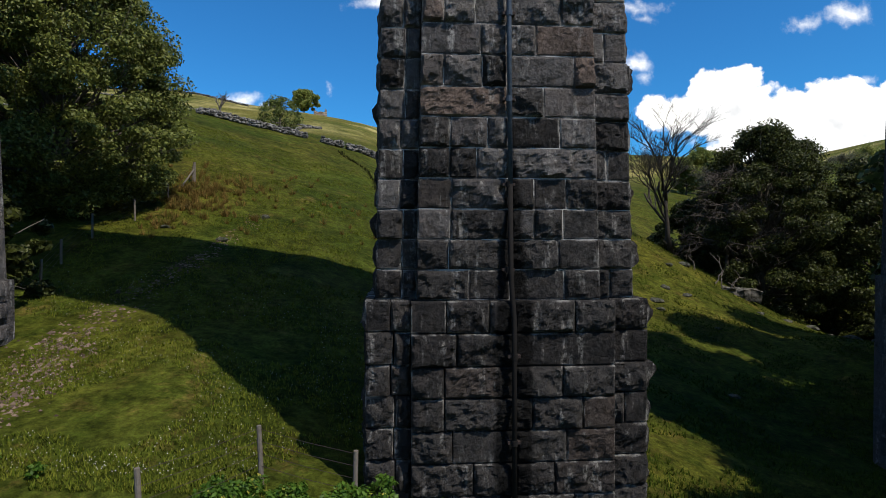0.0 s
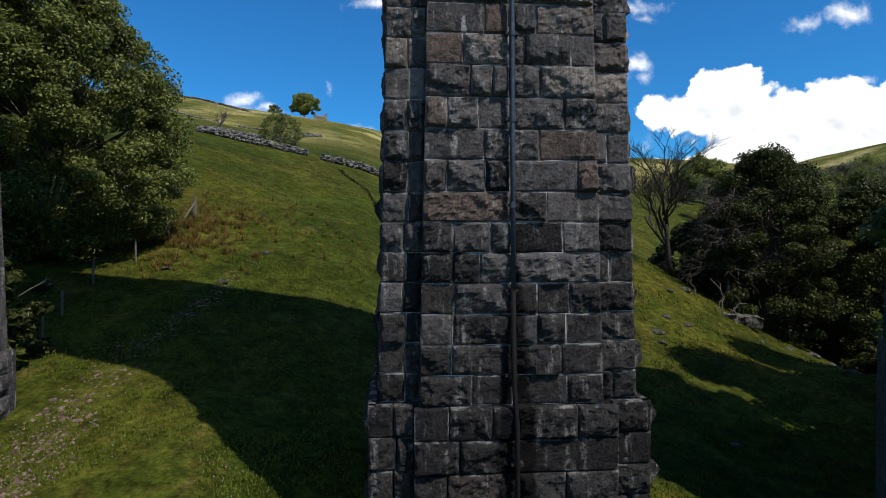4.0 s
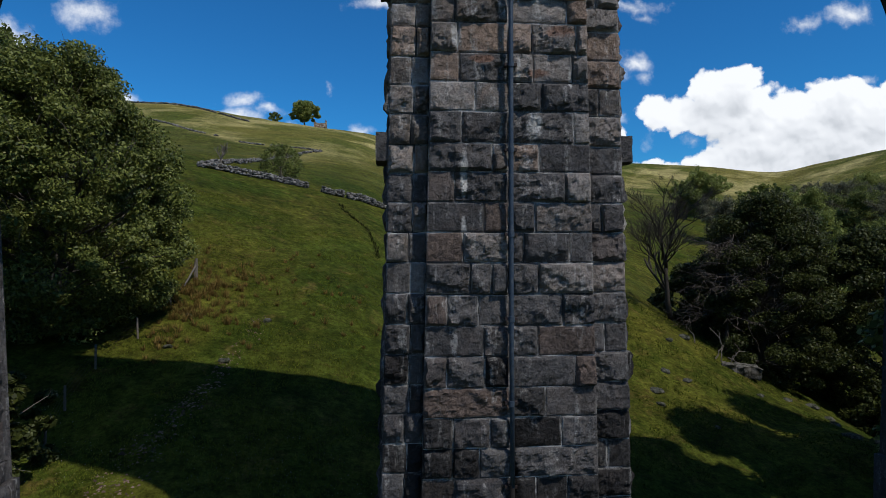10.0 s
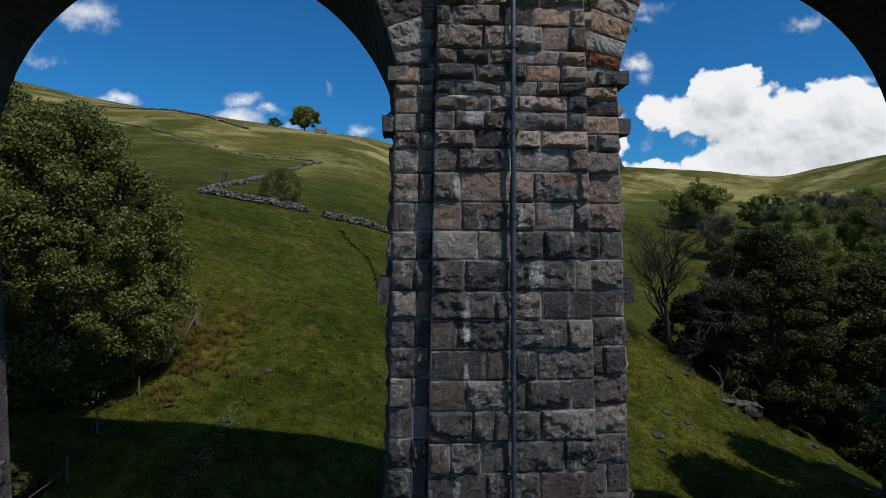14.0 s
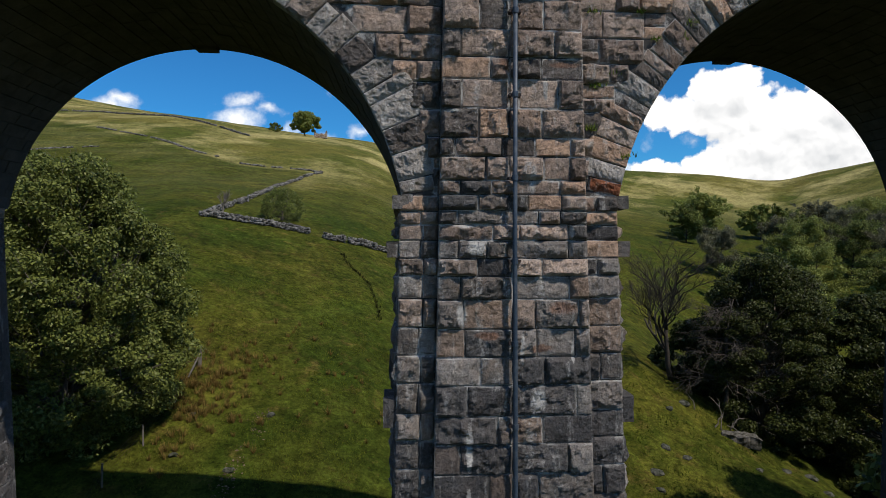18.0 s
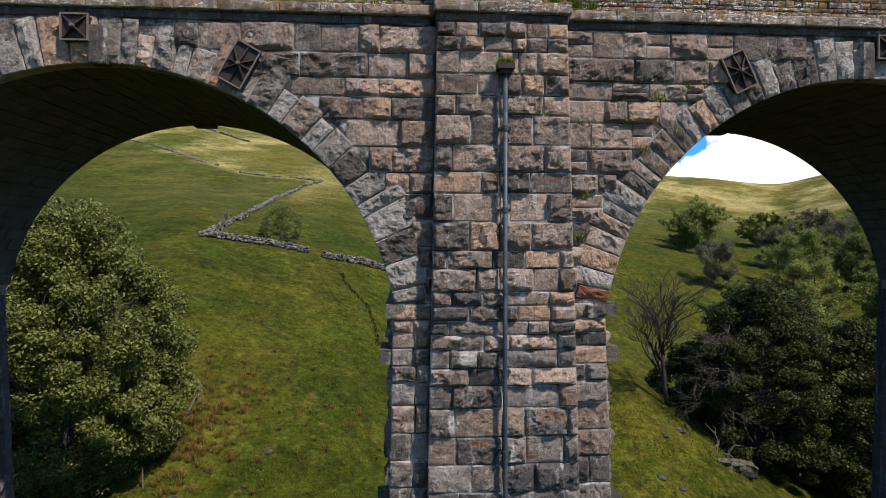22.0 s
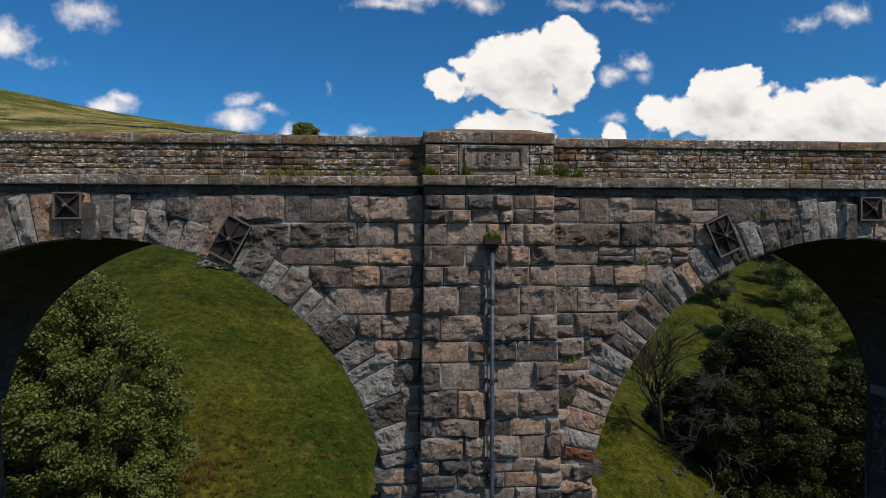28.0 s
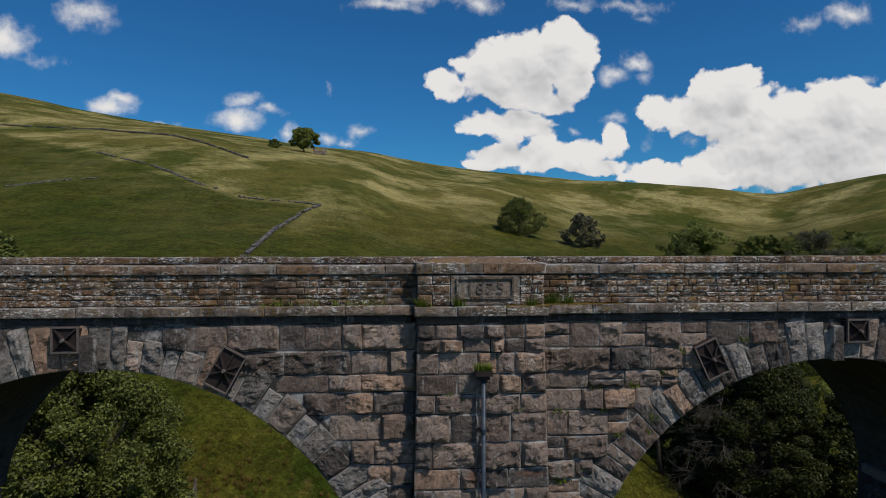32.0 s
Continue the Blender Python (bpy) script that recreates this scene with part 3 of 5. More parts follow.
def lay(parent, z0, z1, x0, x1, y_of, joints, mat, bulge=0.06, x0_top=None, x1_top=None, seed=0.0, label=""):
    """One course of blocks between two edges that may lean."""
    x0t, x1t = (x0 if x0_top is None else x0_top), (x1 if x1_top is None else x1_top)
    cuts = [0.0, *joints, 1.0]
    for f0, f1 in zip(cuts, cuts[1:]):
        g0, g1 = (GAP if f0 > 0 else 0), (GAP if f1 < 1 else 0)
        yb, yt = y_of(z0 + 0.001), y_of(z1 - 0.02)
        pts = [(x0 + (x1 - x0) * f0 + g0, yb, z0 + GAP), (x0 + (x1 - x0) * f1 - g1, yb, z0 + GAP), (x0t + (x1t - x0t) * f1 - g1, yt, z1 - GAP), (x0t + (x1t - x0t) * f0 + g0, yt, z1 - GAP)]
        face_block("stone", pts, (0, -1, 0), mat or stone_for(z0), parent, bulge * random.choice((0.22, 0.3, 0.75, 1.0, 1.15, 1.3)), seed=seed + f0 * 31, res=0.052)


for i, (z1, z0) in enumerate(zip(COURSES, COURSES[1:])):
    lower = z1 <= Z_PLINTH + 0.01
    zb, zt = (z0 + 0.002, z1 - 0.02) if lower else (z0 + 0.002, z1)
    (pl, pr), (tl, tr) = pil_x(zb), pil_x(zt)
    mat = None
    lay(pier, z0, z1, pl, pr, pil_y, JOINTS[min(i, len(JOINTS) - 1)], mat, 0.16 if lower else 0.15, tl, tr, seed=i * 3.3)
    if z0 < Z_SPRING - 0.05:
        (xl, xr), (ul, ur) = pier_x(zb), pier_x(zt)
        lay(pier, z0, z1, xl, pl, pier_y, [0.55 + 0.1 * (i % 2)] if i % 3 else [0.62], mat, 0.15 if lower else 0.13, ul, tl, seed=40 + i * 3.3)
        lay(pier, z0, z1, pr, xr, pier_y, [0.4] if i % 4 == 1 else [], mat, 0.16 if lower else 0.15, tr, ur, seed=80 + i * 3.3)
        # the sides of the pier, rock-faced behind a plain margin
        for side, xa, xb in ((-1, xl, ul), (1, xr, ur)):
            y0 = pier_y(zb)
            nose = random.uniform(0.45, 0.95)
            cuts = [0.03, nose] + sorted(random.uniform(nose + 0.3, 6.2) for _ in range(4)) + [6.6]
            for k, (c0, c1) in enumerate(zip(cuts, cuts[1:])):
                if c1 - c0 < 0.25:
                    continue
                pts = [(xa, y0 + c0 + GAP, z0 + GAP), (xa, y0 + c1 - GAP, z0 + GAP), (xb, y0 + c1 - GAP, z1 - GAP), (xb, y0 + c0 + GAP, z1 - GAP)]
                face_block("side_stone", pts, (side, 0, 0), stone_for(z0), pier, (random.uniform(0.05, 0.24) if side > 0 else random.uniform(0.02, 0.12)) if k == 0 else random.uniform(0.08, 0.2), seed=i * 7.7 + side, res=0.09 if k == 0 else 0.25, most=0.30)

# ---- spandrels, arches and parapets ----
ARCH_X = [MID - PITCH / 2, MID + PITCH / 2]
X_END = [ARCH_X[0] - PITCH, ARCH_X[1] + PITCH]


def cut_face(y, look_dir):
    """Outline of the arcade wall above the springing as strips of quads: between arch and string course."""
    verts_, faces_ = [], []
    xs = []
    x = X_END[0]
    while x <= X_END[1] + 1e-6:
        c = min((MID + PITCH * (k + 0.5) for k in range(-3, 3)), key=lambda v: abs(v - x))
        d = abs(x - c)
        lo_ = Z_ARCH + math.sqrt(max(R_ARCH**2 - d * d, 0)) if d < 6.515 else Z_SPRING
        verts_ += [(x, y, lo_), (x, y, Z_STRING)]
        x += 0.1
    n_ = len(verts_) // 2
    for i in range(n_ - 1):
        f = (2 * i, 2 * i + 2, 2 * i + 3, 2 * i + 1)
        faces_.append(f if look_dir < 0 else f[::-1])
    return verts_, faces_


spandrel = tagged(new("spandrel_wall"), "rock-faced brown and grey gritstone spandrel wall between the arches", "viaduct wall", kind="structure")
v_, f_ = cut_face(FACE + IN, -1)
raw("core", v_, f_, M_MORTAR, spandrel)
v_, f_ = cut_face(BACK, 1)
raw("rear_face", v_, f_, M_STONE, spandrel)


def soffit(cx, parent):
    """The barrel, laid in rows of long stones that stand a little uneven."""
    verts_, faces_ = [], []
    a0 = math.asin((Z_SPRING - Z_ARCH) / R_ARCH)
    rows_ = 46
    for k in range(rows_):
        b0, b1 = a0 + (math.pi - 2 * a0) * k / rows_, a0 + (math.pi - 2 * a0) * (k + 1) / rows_
        y = FACE + 0.28
        while y < BACK - 0.02:
            y2 = min(y + random.uniform(0.5, 1.1), BACK - 0.01)
            r = R_ARCH + random.uniform(0.0, 0.035)
            i0 = len(verts_)
            e = 0.0025
            for yy in (y + 0.012, y2 - 0.012):
                for b in (b0 + e, b1 - e):
                    verts_.append((cx + r * math.cos(b), yy, Z_ARCH + r * math.sin(b)))
            for yy in (y + 0.012, y2 - 0.012):
                for b in (b0 + e, b1 - e):
                    verts_.append((cx + (r + 0.07) * math.cos(b), yy, Z_ARCH + (r + 0.07) * math.sin(b)))
            for f in ((0, 2, 3, 1), (0, 1, 5, 4), (2, 6, 7, 3), (0, 4, 6, 2), (1, 3, 7, 5)):
                faces_.append(tuple(i0 + q for q in f))
            y = y2
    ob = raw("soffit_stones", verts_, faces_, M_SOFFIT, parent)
    ob["kind"] = "stuff"
    verts_, faces_ = [], []
    for k in range(49):
        b = a0 + (math.pi - 2 * a0) * k / 48
        for yy in (FACE + 0.2, BACK - 0.005):
            verts_.append((cx + (R_ARCH + 0.06) * math.cos(b), yy, Z_ARCH + (R_ARCH + 0.06) * math.sin(b)))
    for k in range(48):
        faces_.append((2 * k, 2 * k + 1, 2 * k + 3, 2 * k + 2))
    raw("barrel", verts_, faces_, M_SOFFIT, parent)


arches = []
for cx, N_VOUS in zip(ARCH_X, (40, 47)):
    arch = tagged(new("viaduct_arch"), "wide round arch with a ring of pale tooled voussoirs", "arch", group="viaduct arches", kind="structure")
    soffit(cx, arch)
    a0 = math.asin((Z_SPRING - Z_ARCH) / R_ARCH)
    cuts = np.cumsum([0.0] + [random.uniform(0.65, 1.35) for _ in range(N_VOUS)])
    cuts = a0 + (math.pi - 2 * a0) * cuts / cuts[-1]
    for k in range(N_VOUS):
        b0, b1 = cuts[k], cuts[k + 1]
        ro = R_OUT + random.choice((-0.12, -0.05, 0.0, 0.1, 0.2, 0.3))
        e = 0.0018
        y = FACE - random.uniform(0.0, 0.03)
        px = lambda r, b: (cx + r * math.cos(b), y, Z_ARCH + r * math.sin(b))
        pts = [px(R_ARCH, b1 - e), px(R_ARCH, b0 + e), px(ro, b0 + e), px(ro, b1 - e)]
        if MID - 1.45 < pts[0][0] < MID + 1.45:
            continue
        face_block("voussoir", pts, (0, -1, 0), M_RED if cx > 4 and k == N_VOUS - 1 else random.choice((M_VOUS, M_VOUS, M_VOUS, M_VOUS if cx < 0 else M_GREY, M_GREY, M_WARM)), arch, random.uniform(0.04, 0.10), margin=0.018, depth=0.34, seed=k * 5.1 + cx, res=0.065, rough=1.9)
    arches.append(arch)

# spandrel courses, from the arch ring to the pilaster
SP_COURSES = [25.5, 24.86, 24.29, 23.86, 23.33, 22.71, 22.12, 21.64, 21.0, 20.4, 19.9, 19.45, 19.06]
# widths of the stones next to the pilaster, course by course from the top
SP_LEFT = [(1.3, 0.47, 0.87, 0.6), (0.62, 0.93, 1.55), (1.3, 0.78), (1.0, 0.66, 0.92), (0.8, 1.15), (0.95, 0.6), (0.55, 0.5)]
SP_RIGHT = [(0.7, 0.73, 0.57, 0.6), (1.7, 1.0), (1.14, 0.9), (0.95, 0.55, 0.8), (0.6, 1.0), (0.5, 0.9), (0.75,)]


def spandrel_stone():
    return M_WARM if random.random() < 0.78 else M_GREY


for i, (z1, z0) in enumerate(zip(SP_COURSES, SP_COURSES[1:])):
    zm = (z0 + z1) / 2
    dz = zm - Z_ARCH
    for cx, side in ((ARCH_X[0], 1), (ARCH_X[1], -1)):
        edge = pil_x(zm)[0] if side == 1 else pil_x(zm)[1]
        reach = math.sqrt(max((R_OUT + 0.02) ** 2 - dz * dz, 0)) if dz < R_OUT else -1
        if reach < 0:
            spans = [(X_END[0] + 8, edge)] if side == 1 else [(edge, X_END[1] - 8)]
        else:
            ring = cx + side * reach
            spans = [(ring, edge)] if side == 1 else [(edge, ring)]
            far = cx - side * reach
            spans.append((far - 6, far) if side == 1 else (far, far + 6))
        for s0, s1 in spans:
            given = list((SP_LEFT if side == 1 else SP_RIGHT)[i]) if i < 7 and abs((s1 if side == 1 else s0) - edge) < 0.01 else []
            widths = []
            while sum(widths) < s1 - s0 - 0.02:
                w = given.pop(0) if given else random.uniform(0.55, 1.5)
                rest = s1 - s0 - sum(widths)
                widths.append(rest if w > rest - 0.35 else w)
            if side == 1:
                widths.reverse()
            x = s0
            for w in widths:
                if -9.5 < x + w / 2 < 14.5:
                    split = random.random() < 0.25 and w < 1.0
                    lay(spandrel, z0, z1, x, x + w, lambda z: FACE, [], spandrel_stone(), 0.155, seed=i * 9.1 + x) if not split else (
                        lay(spandrel, z0, (z0 + z1) / 2, x, x + w, lambda z: FACE, [], spandrel_stone(), 0.12, seed=i * 9.1 + x),
                        lay(spandrel, (z0 + z1) / 2, z1, x, x + w, lambda z: FACE, [], spandrel_stone(), 0.12, seed=i * 9.1 + x + 1))
                x += w

# the flanking piers, mostly out of sight
for k in (-1, 1):
    flank = tagged(new("viaduct_pier"), "shadowed neighbouring pier of dark gritstone beside the arch", "viaduct pier", kind="structure")
    dx = k * PITCH - (0.12 if k < 0 else 0)
    for z0, z1 in ((-6.0, Z_PLINTH), (Z_PLINTH, Z_SPRING)):
        low = z0 < 0
        a, b = (pier_x(z0), pier_x(z1 - 0.1)) if low else (pier_x(z0 + 0.1), pier_x(z1))
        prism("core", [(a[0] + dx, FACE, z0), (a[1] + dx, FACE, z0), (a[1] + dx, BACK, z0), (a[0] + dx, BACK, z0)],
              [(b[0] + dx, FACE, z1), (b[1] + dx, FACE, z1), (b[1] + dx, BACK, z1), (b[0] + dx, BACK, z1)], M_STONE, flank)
    for i, (z1, z0) in enumerate(zip(COURSES[13:], COURSES[14:])):
        x = (pier_x(z0 + 0.002)[1 if k < 0 else 0]) + dx
        cuts = [0.05] + sorted(random.uniform(0.4, 6.2) for _ in range(4)) + [6.7]
        for c0, c1 in zip(cuts, cuts[1:]):
            if c1 - c0 > 0.25:
                pts = [(x, FACE + c0 + GAP, z0 + GAP), (x, FACE + c1 - GAP, z0 + GAP), (x, FACE + c1 - GAP, z1 - GAP), (x, FACE + c0 + GAP, z1 - GAP)]
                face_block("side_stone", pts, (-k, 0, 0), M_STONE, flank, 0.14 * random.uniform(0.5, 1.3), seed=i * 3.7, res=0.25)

# deck, so that the sky is shut out from the barrels
box("viaduct_deck", (X_END[0], FACE + 0.3, Z_STRING - 0.3), (X_END[1], BACK - 0.3, Z_STRING + 0.25), M_SOFFIT)
tagged(bpy.data.objects["viaduct_deck"], "ballast deck hidden between the parapets", "deck", kind="structure")

# string course and parapet
parapet = tagged(new("parapet_wall"), "weathered rubble parapet with lichen, coping slabs and a string course", "parapet", kind="structure")
box("core", (X_END[0], FACE + 0.03, 25.9), (X_END[1], FACE + 0.42, 26.66), M_MORTAR, parapet)
box("core", (pil_x(26)[0] + 0.02, 12.9, 25.9), (pil_x(26)[1] - 0.02, FACE + 0.05, 26.66), M_MORTAR, parapet)


def slab_row(name, x0, x1, y0, y1, z0, z1, mat, parent, lens=(0.8, 1.5), bevel=0.025, bulge=0.02):
    x = x0
    while x < x1 - 0.05:
        w = random.uniform(*lens)
        if x + w > x1 - 0.3:
            w = x1 - x
        j = random.uniform(-0.008, 0.008)
        face_block(name, [(x + 0.006, y0 + j, z0), (x + w - 0.006, y0 + j, z0), (x + w - 0.006, y0 + j, z1 + j), (x + 0.006, y0 + j, z1 + j)], (0, -1, 0), mat, parent, bulge, margin=0.02, depth=y1 - y0, seed=x, res=0.15)
        x += w


PL, PR = pil_x(25.5)
for x0, x1, y0 in ((-12.0, PL - 0.08, FACE - 0.16), (PL - 0.08, PR + 0.08, 12.87 - 0.16), (PR + 0.08, 16.5, FACE - 0.16)):
    slab_row("string_stone", x0, x1, y0, FACE + 0.4, 25.70, 25.93, M_COPE, parapet, bulge=0.03)
    # dark gritstone here deepens the shade under the string course
    slab_row("bed_stone", x0 + 0.05, x1 - 0.05, y0 + 0.10, FACE + 0.35, 25.52, 25.69, M_STONE, parapet, (1.2, 2.2), bulge=0.008)
for x0, x1, y0 in ((-12.0, PL + 0.02, FACE - 0.06), (PR - 0.02, 16.5, FACE - 0.06)):
    slab_row("coping_stone", x0, x1, y0, FACE + 0.48, 26.66, 26.88, M_COPE, parapet, bulge=0.03)
slab_row("coping_stone", PL - 0.04, PR + 0.04, 12.82, FACE + 0.5, 26.68, 26.94, M_COPE, parapet, (1.4, 1.7), bulge=0.03)
box("rear_parapet", (X_END[0], BACK - 0.42, 25.5), (X_END[1], BACK + 0.02, 26.66), M_PARA, parapet)
slab_row("rear_coping", -20, 26, BACK - 0.5, BACK + 0.08, 26.66, 26.88, M_PARA, parapet, (0.9, 1.4))

# small coursed stones of the parapet
z = 25.94
while z < 26.62:
    h = random.uniform(0.10, 0.165)
    if z + h > 26.56:
        h = 26.655 - z
    for x0, x1, yy in ((-9.4, PL, FACE - 0.0), (PR, 13.2, FACE - 0.0)):
        x = x0
        while x < x1 - 0.03:
            w = random.uniform(0.18, 0.6)
            if x + w > x1 - 0.1:
                w = x1 - x
            y = yy + random.uniform(-0.012, 0.012)
            face_block("rubble_stone", [(x + 0.005, y, z + 0.005), (x + w - 0.005, y, z + 0.005), (x + w - 0.005, y, z + h - 0.005), (x + 0.005, y, z + h - 0.005)], (0, -1, 0), M_PARA, parapet, 0.03, margin=0.012, depth=0.08, seed=x * 3 + z, res=0.1)
            x += w
    z += h

# rear keystones that hang a little below the crowns
for cx, ar in zip(ARCH_X, arches):
    bm = bmesh.new()
    add_box(bm, (cx - 0.34, BACK - 0.3, Z_ARCH + R_ARCH - 0.1), (cx + 0.34, BACK + 0.08, Z_ARCH + R_ARCH + 0.9))
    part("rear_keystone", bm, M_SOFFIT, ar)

# ---- fittings of the viaduct ----
def tube(bm, pts, r0, r1=None, sides=6, cap=True):
    """A tapered tube along a line of points."""
    r1 = r0 if r1 is None else r1
    rings = []
    for i, p in enumerate(pts):
        p = Vector(p)
        d = (Vector(pts[min(i + 1, len(pts) - 1)]) - Vector(pts[max(i - 1, 0)])).normalized()
        a = d.orthogonal().normalized()
        b = d.cross(a)
        r = r0 + (r1 - r0) * i / max(len(pts) - 1, 1)
        rings.append([bm.verts.new(p + (a * math.cos(6.2832 * k / sides) + b * math.sin(6.2832 * k / sides)) * r) for k in range(sides)])
    for u, v in zip(rings, rings[1:]):
        for k in range(sides):
            bm.faces.new((u[k], u[(k + 1) % sides], v[(k + 1) % sides], v[k]))
    if cap:
        bm.faces.new(rings[0][::-1])
        bm.faces.new(rings[-1])


def blades(name, spots, mat, parent=None, label="", height=(0.1, 0.25), lean=0.5, width=0.02, each=3):
    """Tufts of thin blades at the given spots (x, y, z)."""
    v, f = [], []
    for x, y, z in spots:
        for _ in range(each):
            h = random.uniform(*height)
            a = random.uniform(0, 6.283)
            dx, dy = math.cos(a) * lean * h * random.random(), math.sin(a) * lean * h * random.random()
            b = a + 1.57
            ox, oy = random.uniform(-1, 1) * width * 2, random.uniform(-1, 1) * width * 2
            i0 = len(v)
            v += [(x + ox + math.cos(b) * width, y + oy + math.sin(b) * width, z - 0.02), (x + ox - math.cos(b) * width, y + oy - math.sin(b) * width, z - 0.02), (x + ox + dx, y + oy + dy, z + h)]
            f.append((i0, i0 + 1, i0 + 2))
    return raw(name, v, f, mat, parent, label)


n = material("date_stone", 0.9)
M_DATE = finish(n, n.mix(n.noise(n.geo.outputs["Position"], 7.0, 6.0, 0.7), (0.10, 0.08, 0.068), (0.22, 0.18, 0.15)), n.noise(n.geo.outputs["Position"], 45.0, 6.0), 0.6, 0.01)
n = material("tarred_iron", 0.8)
M_BLACK = finish(n, n.mix(n.noise(n.geo.outputs["Position"], 8.0, 6.0, 0.7), (0.006, 0.006, 0.006), (0.022, 0.02, 0.019)), n.noise(n.geo.outputs["Position"], 40.0), 0.3, 0.005)
n = material("fern_green", 0.6)
M_FERN = finish(n, n.mix(n.geo.outputs["Random Per Island"], (0.09, 0.14, 0.02), (0.20, 0.24, 0.04)))
n = material("moss", 0.95)
M_MOSS = finish(n, n.mix(n.noise(n.geo.outputs["Position"], 14.0, 5.0, 0.7), (0.09, 0.10, 0.02), (0.22, 0.10, 0.03)), n.noise(n.geo.outputs["Position"], 40.0), 0.8, 0.03)

pipe = tagged(new("drain_pipe"), "blue-grey painted cast-iron down-pipe with a box hopper on the pilaster", "drain pipe")
PX, PY = 2.27, 12.60
bm = bmesh.new()
tube(bm, [(PX, PY, 24.3), (PX, PY, 18.0), (PX + 0.03, PY - 0.03, 10.0), (PX + 0.055, PY - 0.06, 6.6)], 0.052, sides=12)
part("pipe", bm, M_PIPE, pipe, smooth=True)
bm = bmesh.new()
tube(bm, [(PX + 0.055, PY - 0.06, 6.6), (PX + 0.07, PY - 0.09, 4.6), (PX + 0.1, PY - 0.30, 3.7), (PX + 0.12, PY - 0.30, -0.9)], 0.054, sides=12)
part("lower_pipe", bm, M_BLACK, pipe, "bare blackened lower length", smooth=True)
for k in range(13):
    z = 23.0 - 1.83 * k
    xx, yy = (PX + 0.03 * min(1, max(0, (18 - z) / 8)), PY - 0.04 * min(1, max(0, (18 - z) / 9)))
    if z < 4.6:
        xx, yy = PX + 0.11, PY - 0.30
    bm = bmesh.new()
    tube(bm, [(xx, yy, z), (xx, yy, z + 0.12)], 0.068, sides=12)
    collar = part("collar", bm, M_PIPE if z > 6.6 else M_BLACK, pipe)
    for s in (-1, 1):
        bm = bmesh.new()
        add_box(bm, (xx + s * 0.1 - 0.035, yy + 0.01, z + 0.03), (xx + s * 0.1 + 0.035, yy + 0.2, z + 0.09))
        part("bracket", bm, M_IRON, collar)
bm = bmesh.new()
add_box(bm, (PX - 0.13, PY - 0.1, 24.27), (PX + 0.13, PY + 0.17, 24.36))
add_box(bm, (PX - 0.19, PY - 0.15, 24.36), (PX + 0.19, PY + 0.17, 24.48))
part("hopper", bm, M_IRON, pipe)
tuft = blades("grass_tuft", [(PX + random.uniform(-0.17, 0.17), PY + random.uniform(-0.12, 0.12), 24.47) for _ in range(90)], M_FERN, None, height=(0.06, 0.2), lean=1.2, width=0.012, each=4)
tagged(tuft, "bright green grass growing out of the pipe hopper", "plant", kind="stuff")


def tie_plate(cx, cz, w, h, turn, ribs, parent_y=FACE):
    """A cast-iron pattress plate with raised ribs that meet at a boss."""
    root = tagged(new("tie_plate"), "black cast-iron wall tie plate with raised star ribs", "tie plate", group="tie plates")
    root.matrix_world = Matrix.Translation((cx, parent_y - 0.10, cz)) @ Matrix.Rotation(radians(turn), 4, "Y")
    bm = bmesh.new()
    add_box(bm, (-w / 2, -0.08, -h / 2), (w / 2, 0.06, h / 2))
    bmesh.ops.bevel(bm, geom=[e for e in bm.edges if abs((e.verts[0].co - e.verts[1].co).y) > 0.1], offset=0.05, segments=2, affect="EDGES")
    part("plate", bm, M_IRON, root)
    bm = bmesh.new()
    for lo, hi in (((-w / 2, -0.13, h / 2 - 0.035), (w / 2, -0.07, h / 2)), ((-w / 2, -0.13, -h / 2), (w / 2, -0.07, -h / 2 + 0.035)), ((-w / 2, -0.13, -h / 2 + 0.035), (-w / 2 + 0.035, -0.07, h / 2 - 0.035)), ((w / 2 - 0.035, -0.13, -h / 2 + 0.035), (w / 2, -0.07, h / 2 - 0.035))):
        add_box(bm, lo, hi)
    part("rim", bm, M_RUST, root, "rusty pale rim")
    for k in range(ribs):
        a = math.pi * 2 * k / ribs + (math.atan2(w, h) if ribs == 4 and k % 2 == 0 else -math.atan2(w, h) if ribs == 4 else 0)
        if ribs == 4:
            a = (math.atan2(w, h), math.pi - math.atan2(w, h), math.pi + math.atan2(w, h), -math.atan2(w, h))[k]
        reach = min(w / 2 / max(abs(math.sin(a)), 1e-4), h / 2 / max(abs(math.cos(a)), 1e-4)) - 0.04
        bm = bmesh.new()
        vs_ = [bm.verts.new(q) for q in ((-0.025, -0.08, 0), (0.025, -0.08, 0), (0.014, -0.2, 0), (-0.014, -0.2, 0), (-0.025, -0.08, reach), (0.025, -0.08, reach), (0.014, -0.11, reach), (-0.014, -0.11, reach))]
        for q in ((0, 1, 2, 3), (4, 7, 6, 5), (0, 4, 5, 1), (1, 5, 6, 2), (2, 6, 7, 3), (3, 7, 4, 0)):
            bm.faces.new([vs_[j] for j in q])
        bmesh.ops.transform(bm, matrix=Matrix.Rotation(a, 4, "Y"), verts=bm.verts)
        part("rib", bm, M_IRON, root)
    bm = bmesh.new()
    bmesh.ops.create_cone(bm, segments=10, radius1=0.05, radius2=0.035, depth=0.09, cap_ends=True, matrix=Matrix.Translation((0, -0.21, 0)) @ Matrix.Rotation(radians(90), 4, "X"))
    part("boss", bm, M_RUST, root, "rusted tie-rod boss")
    return root


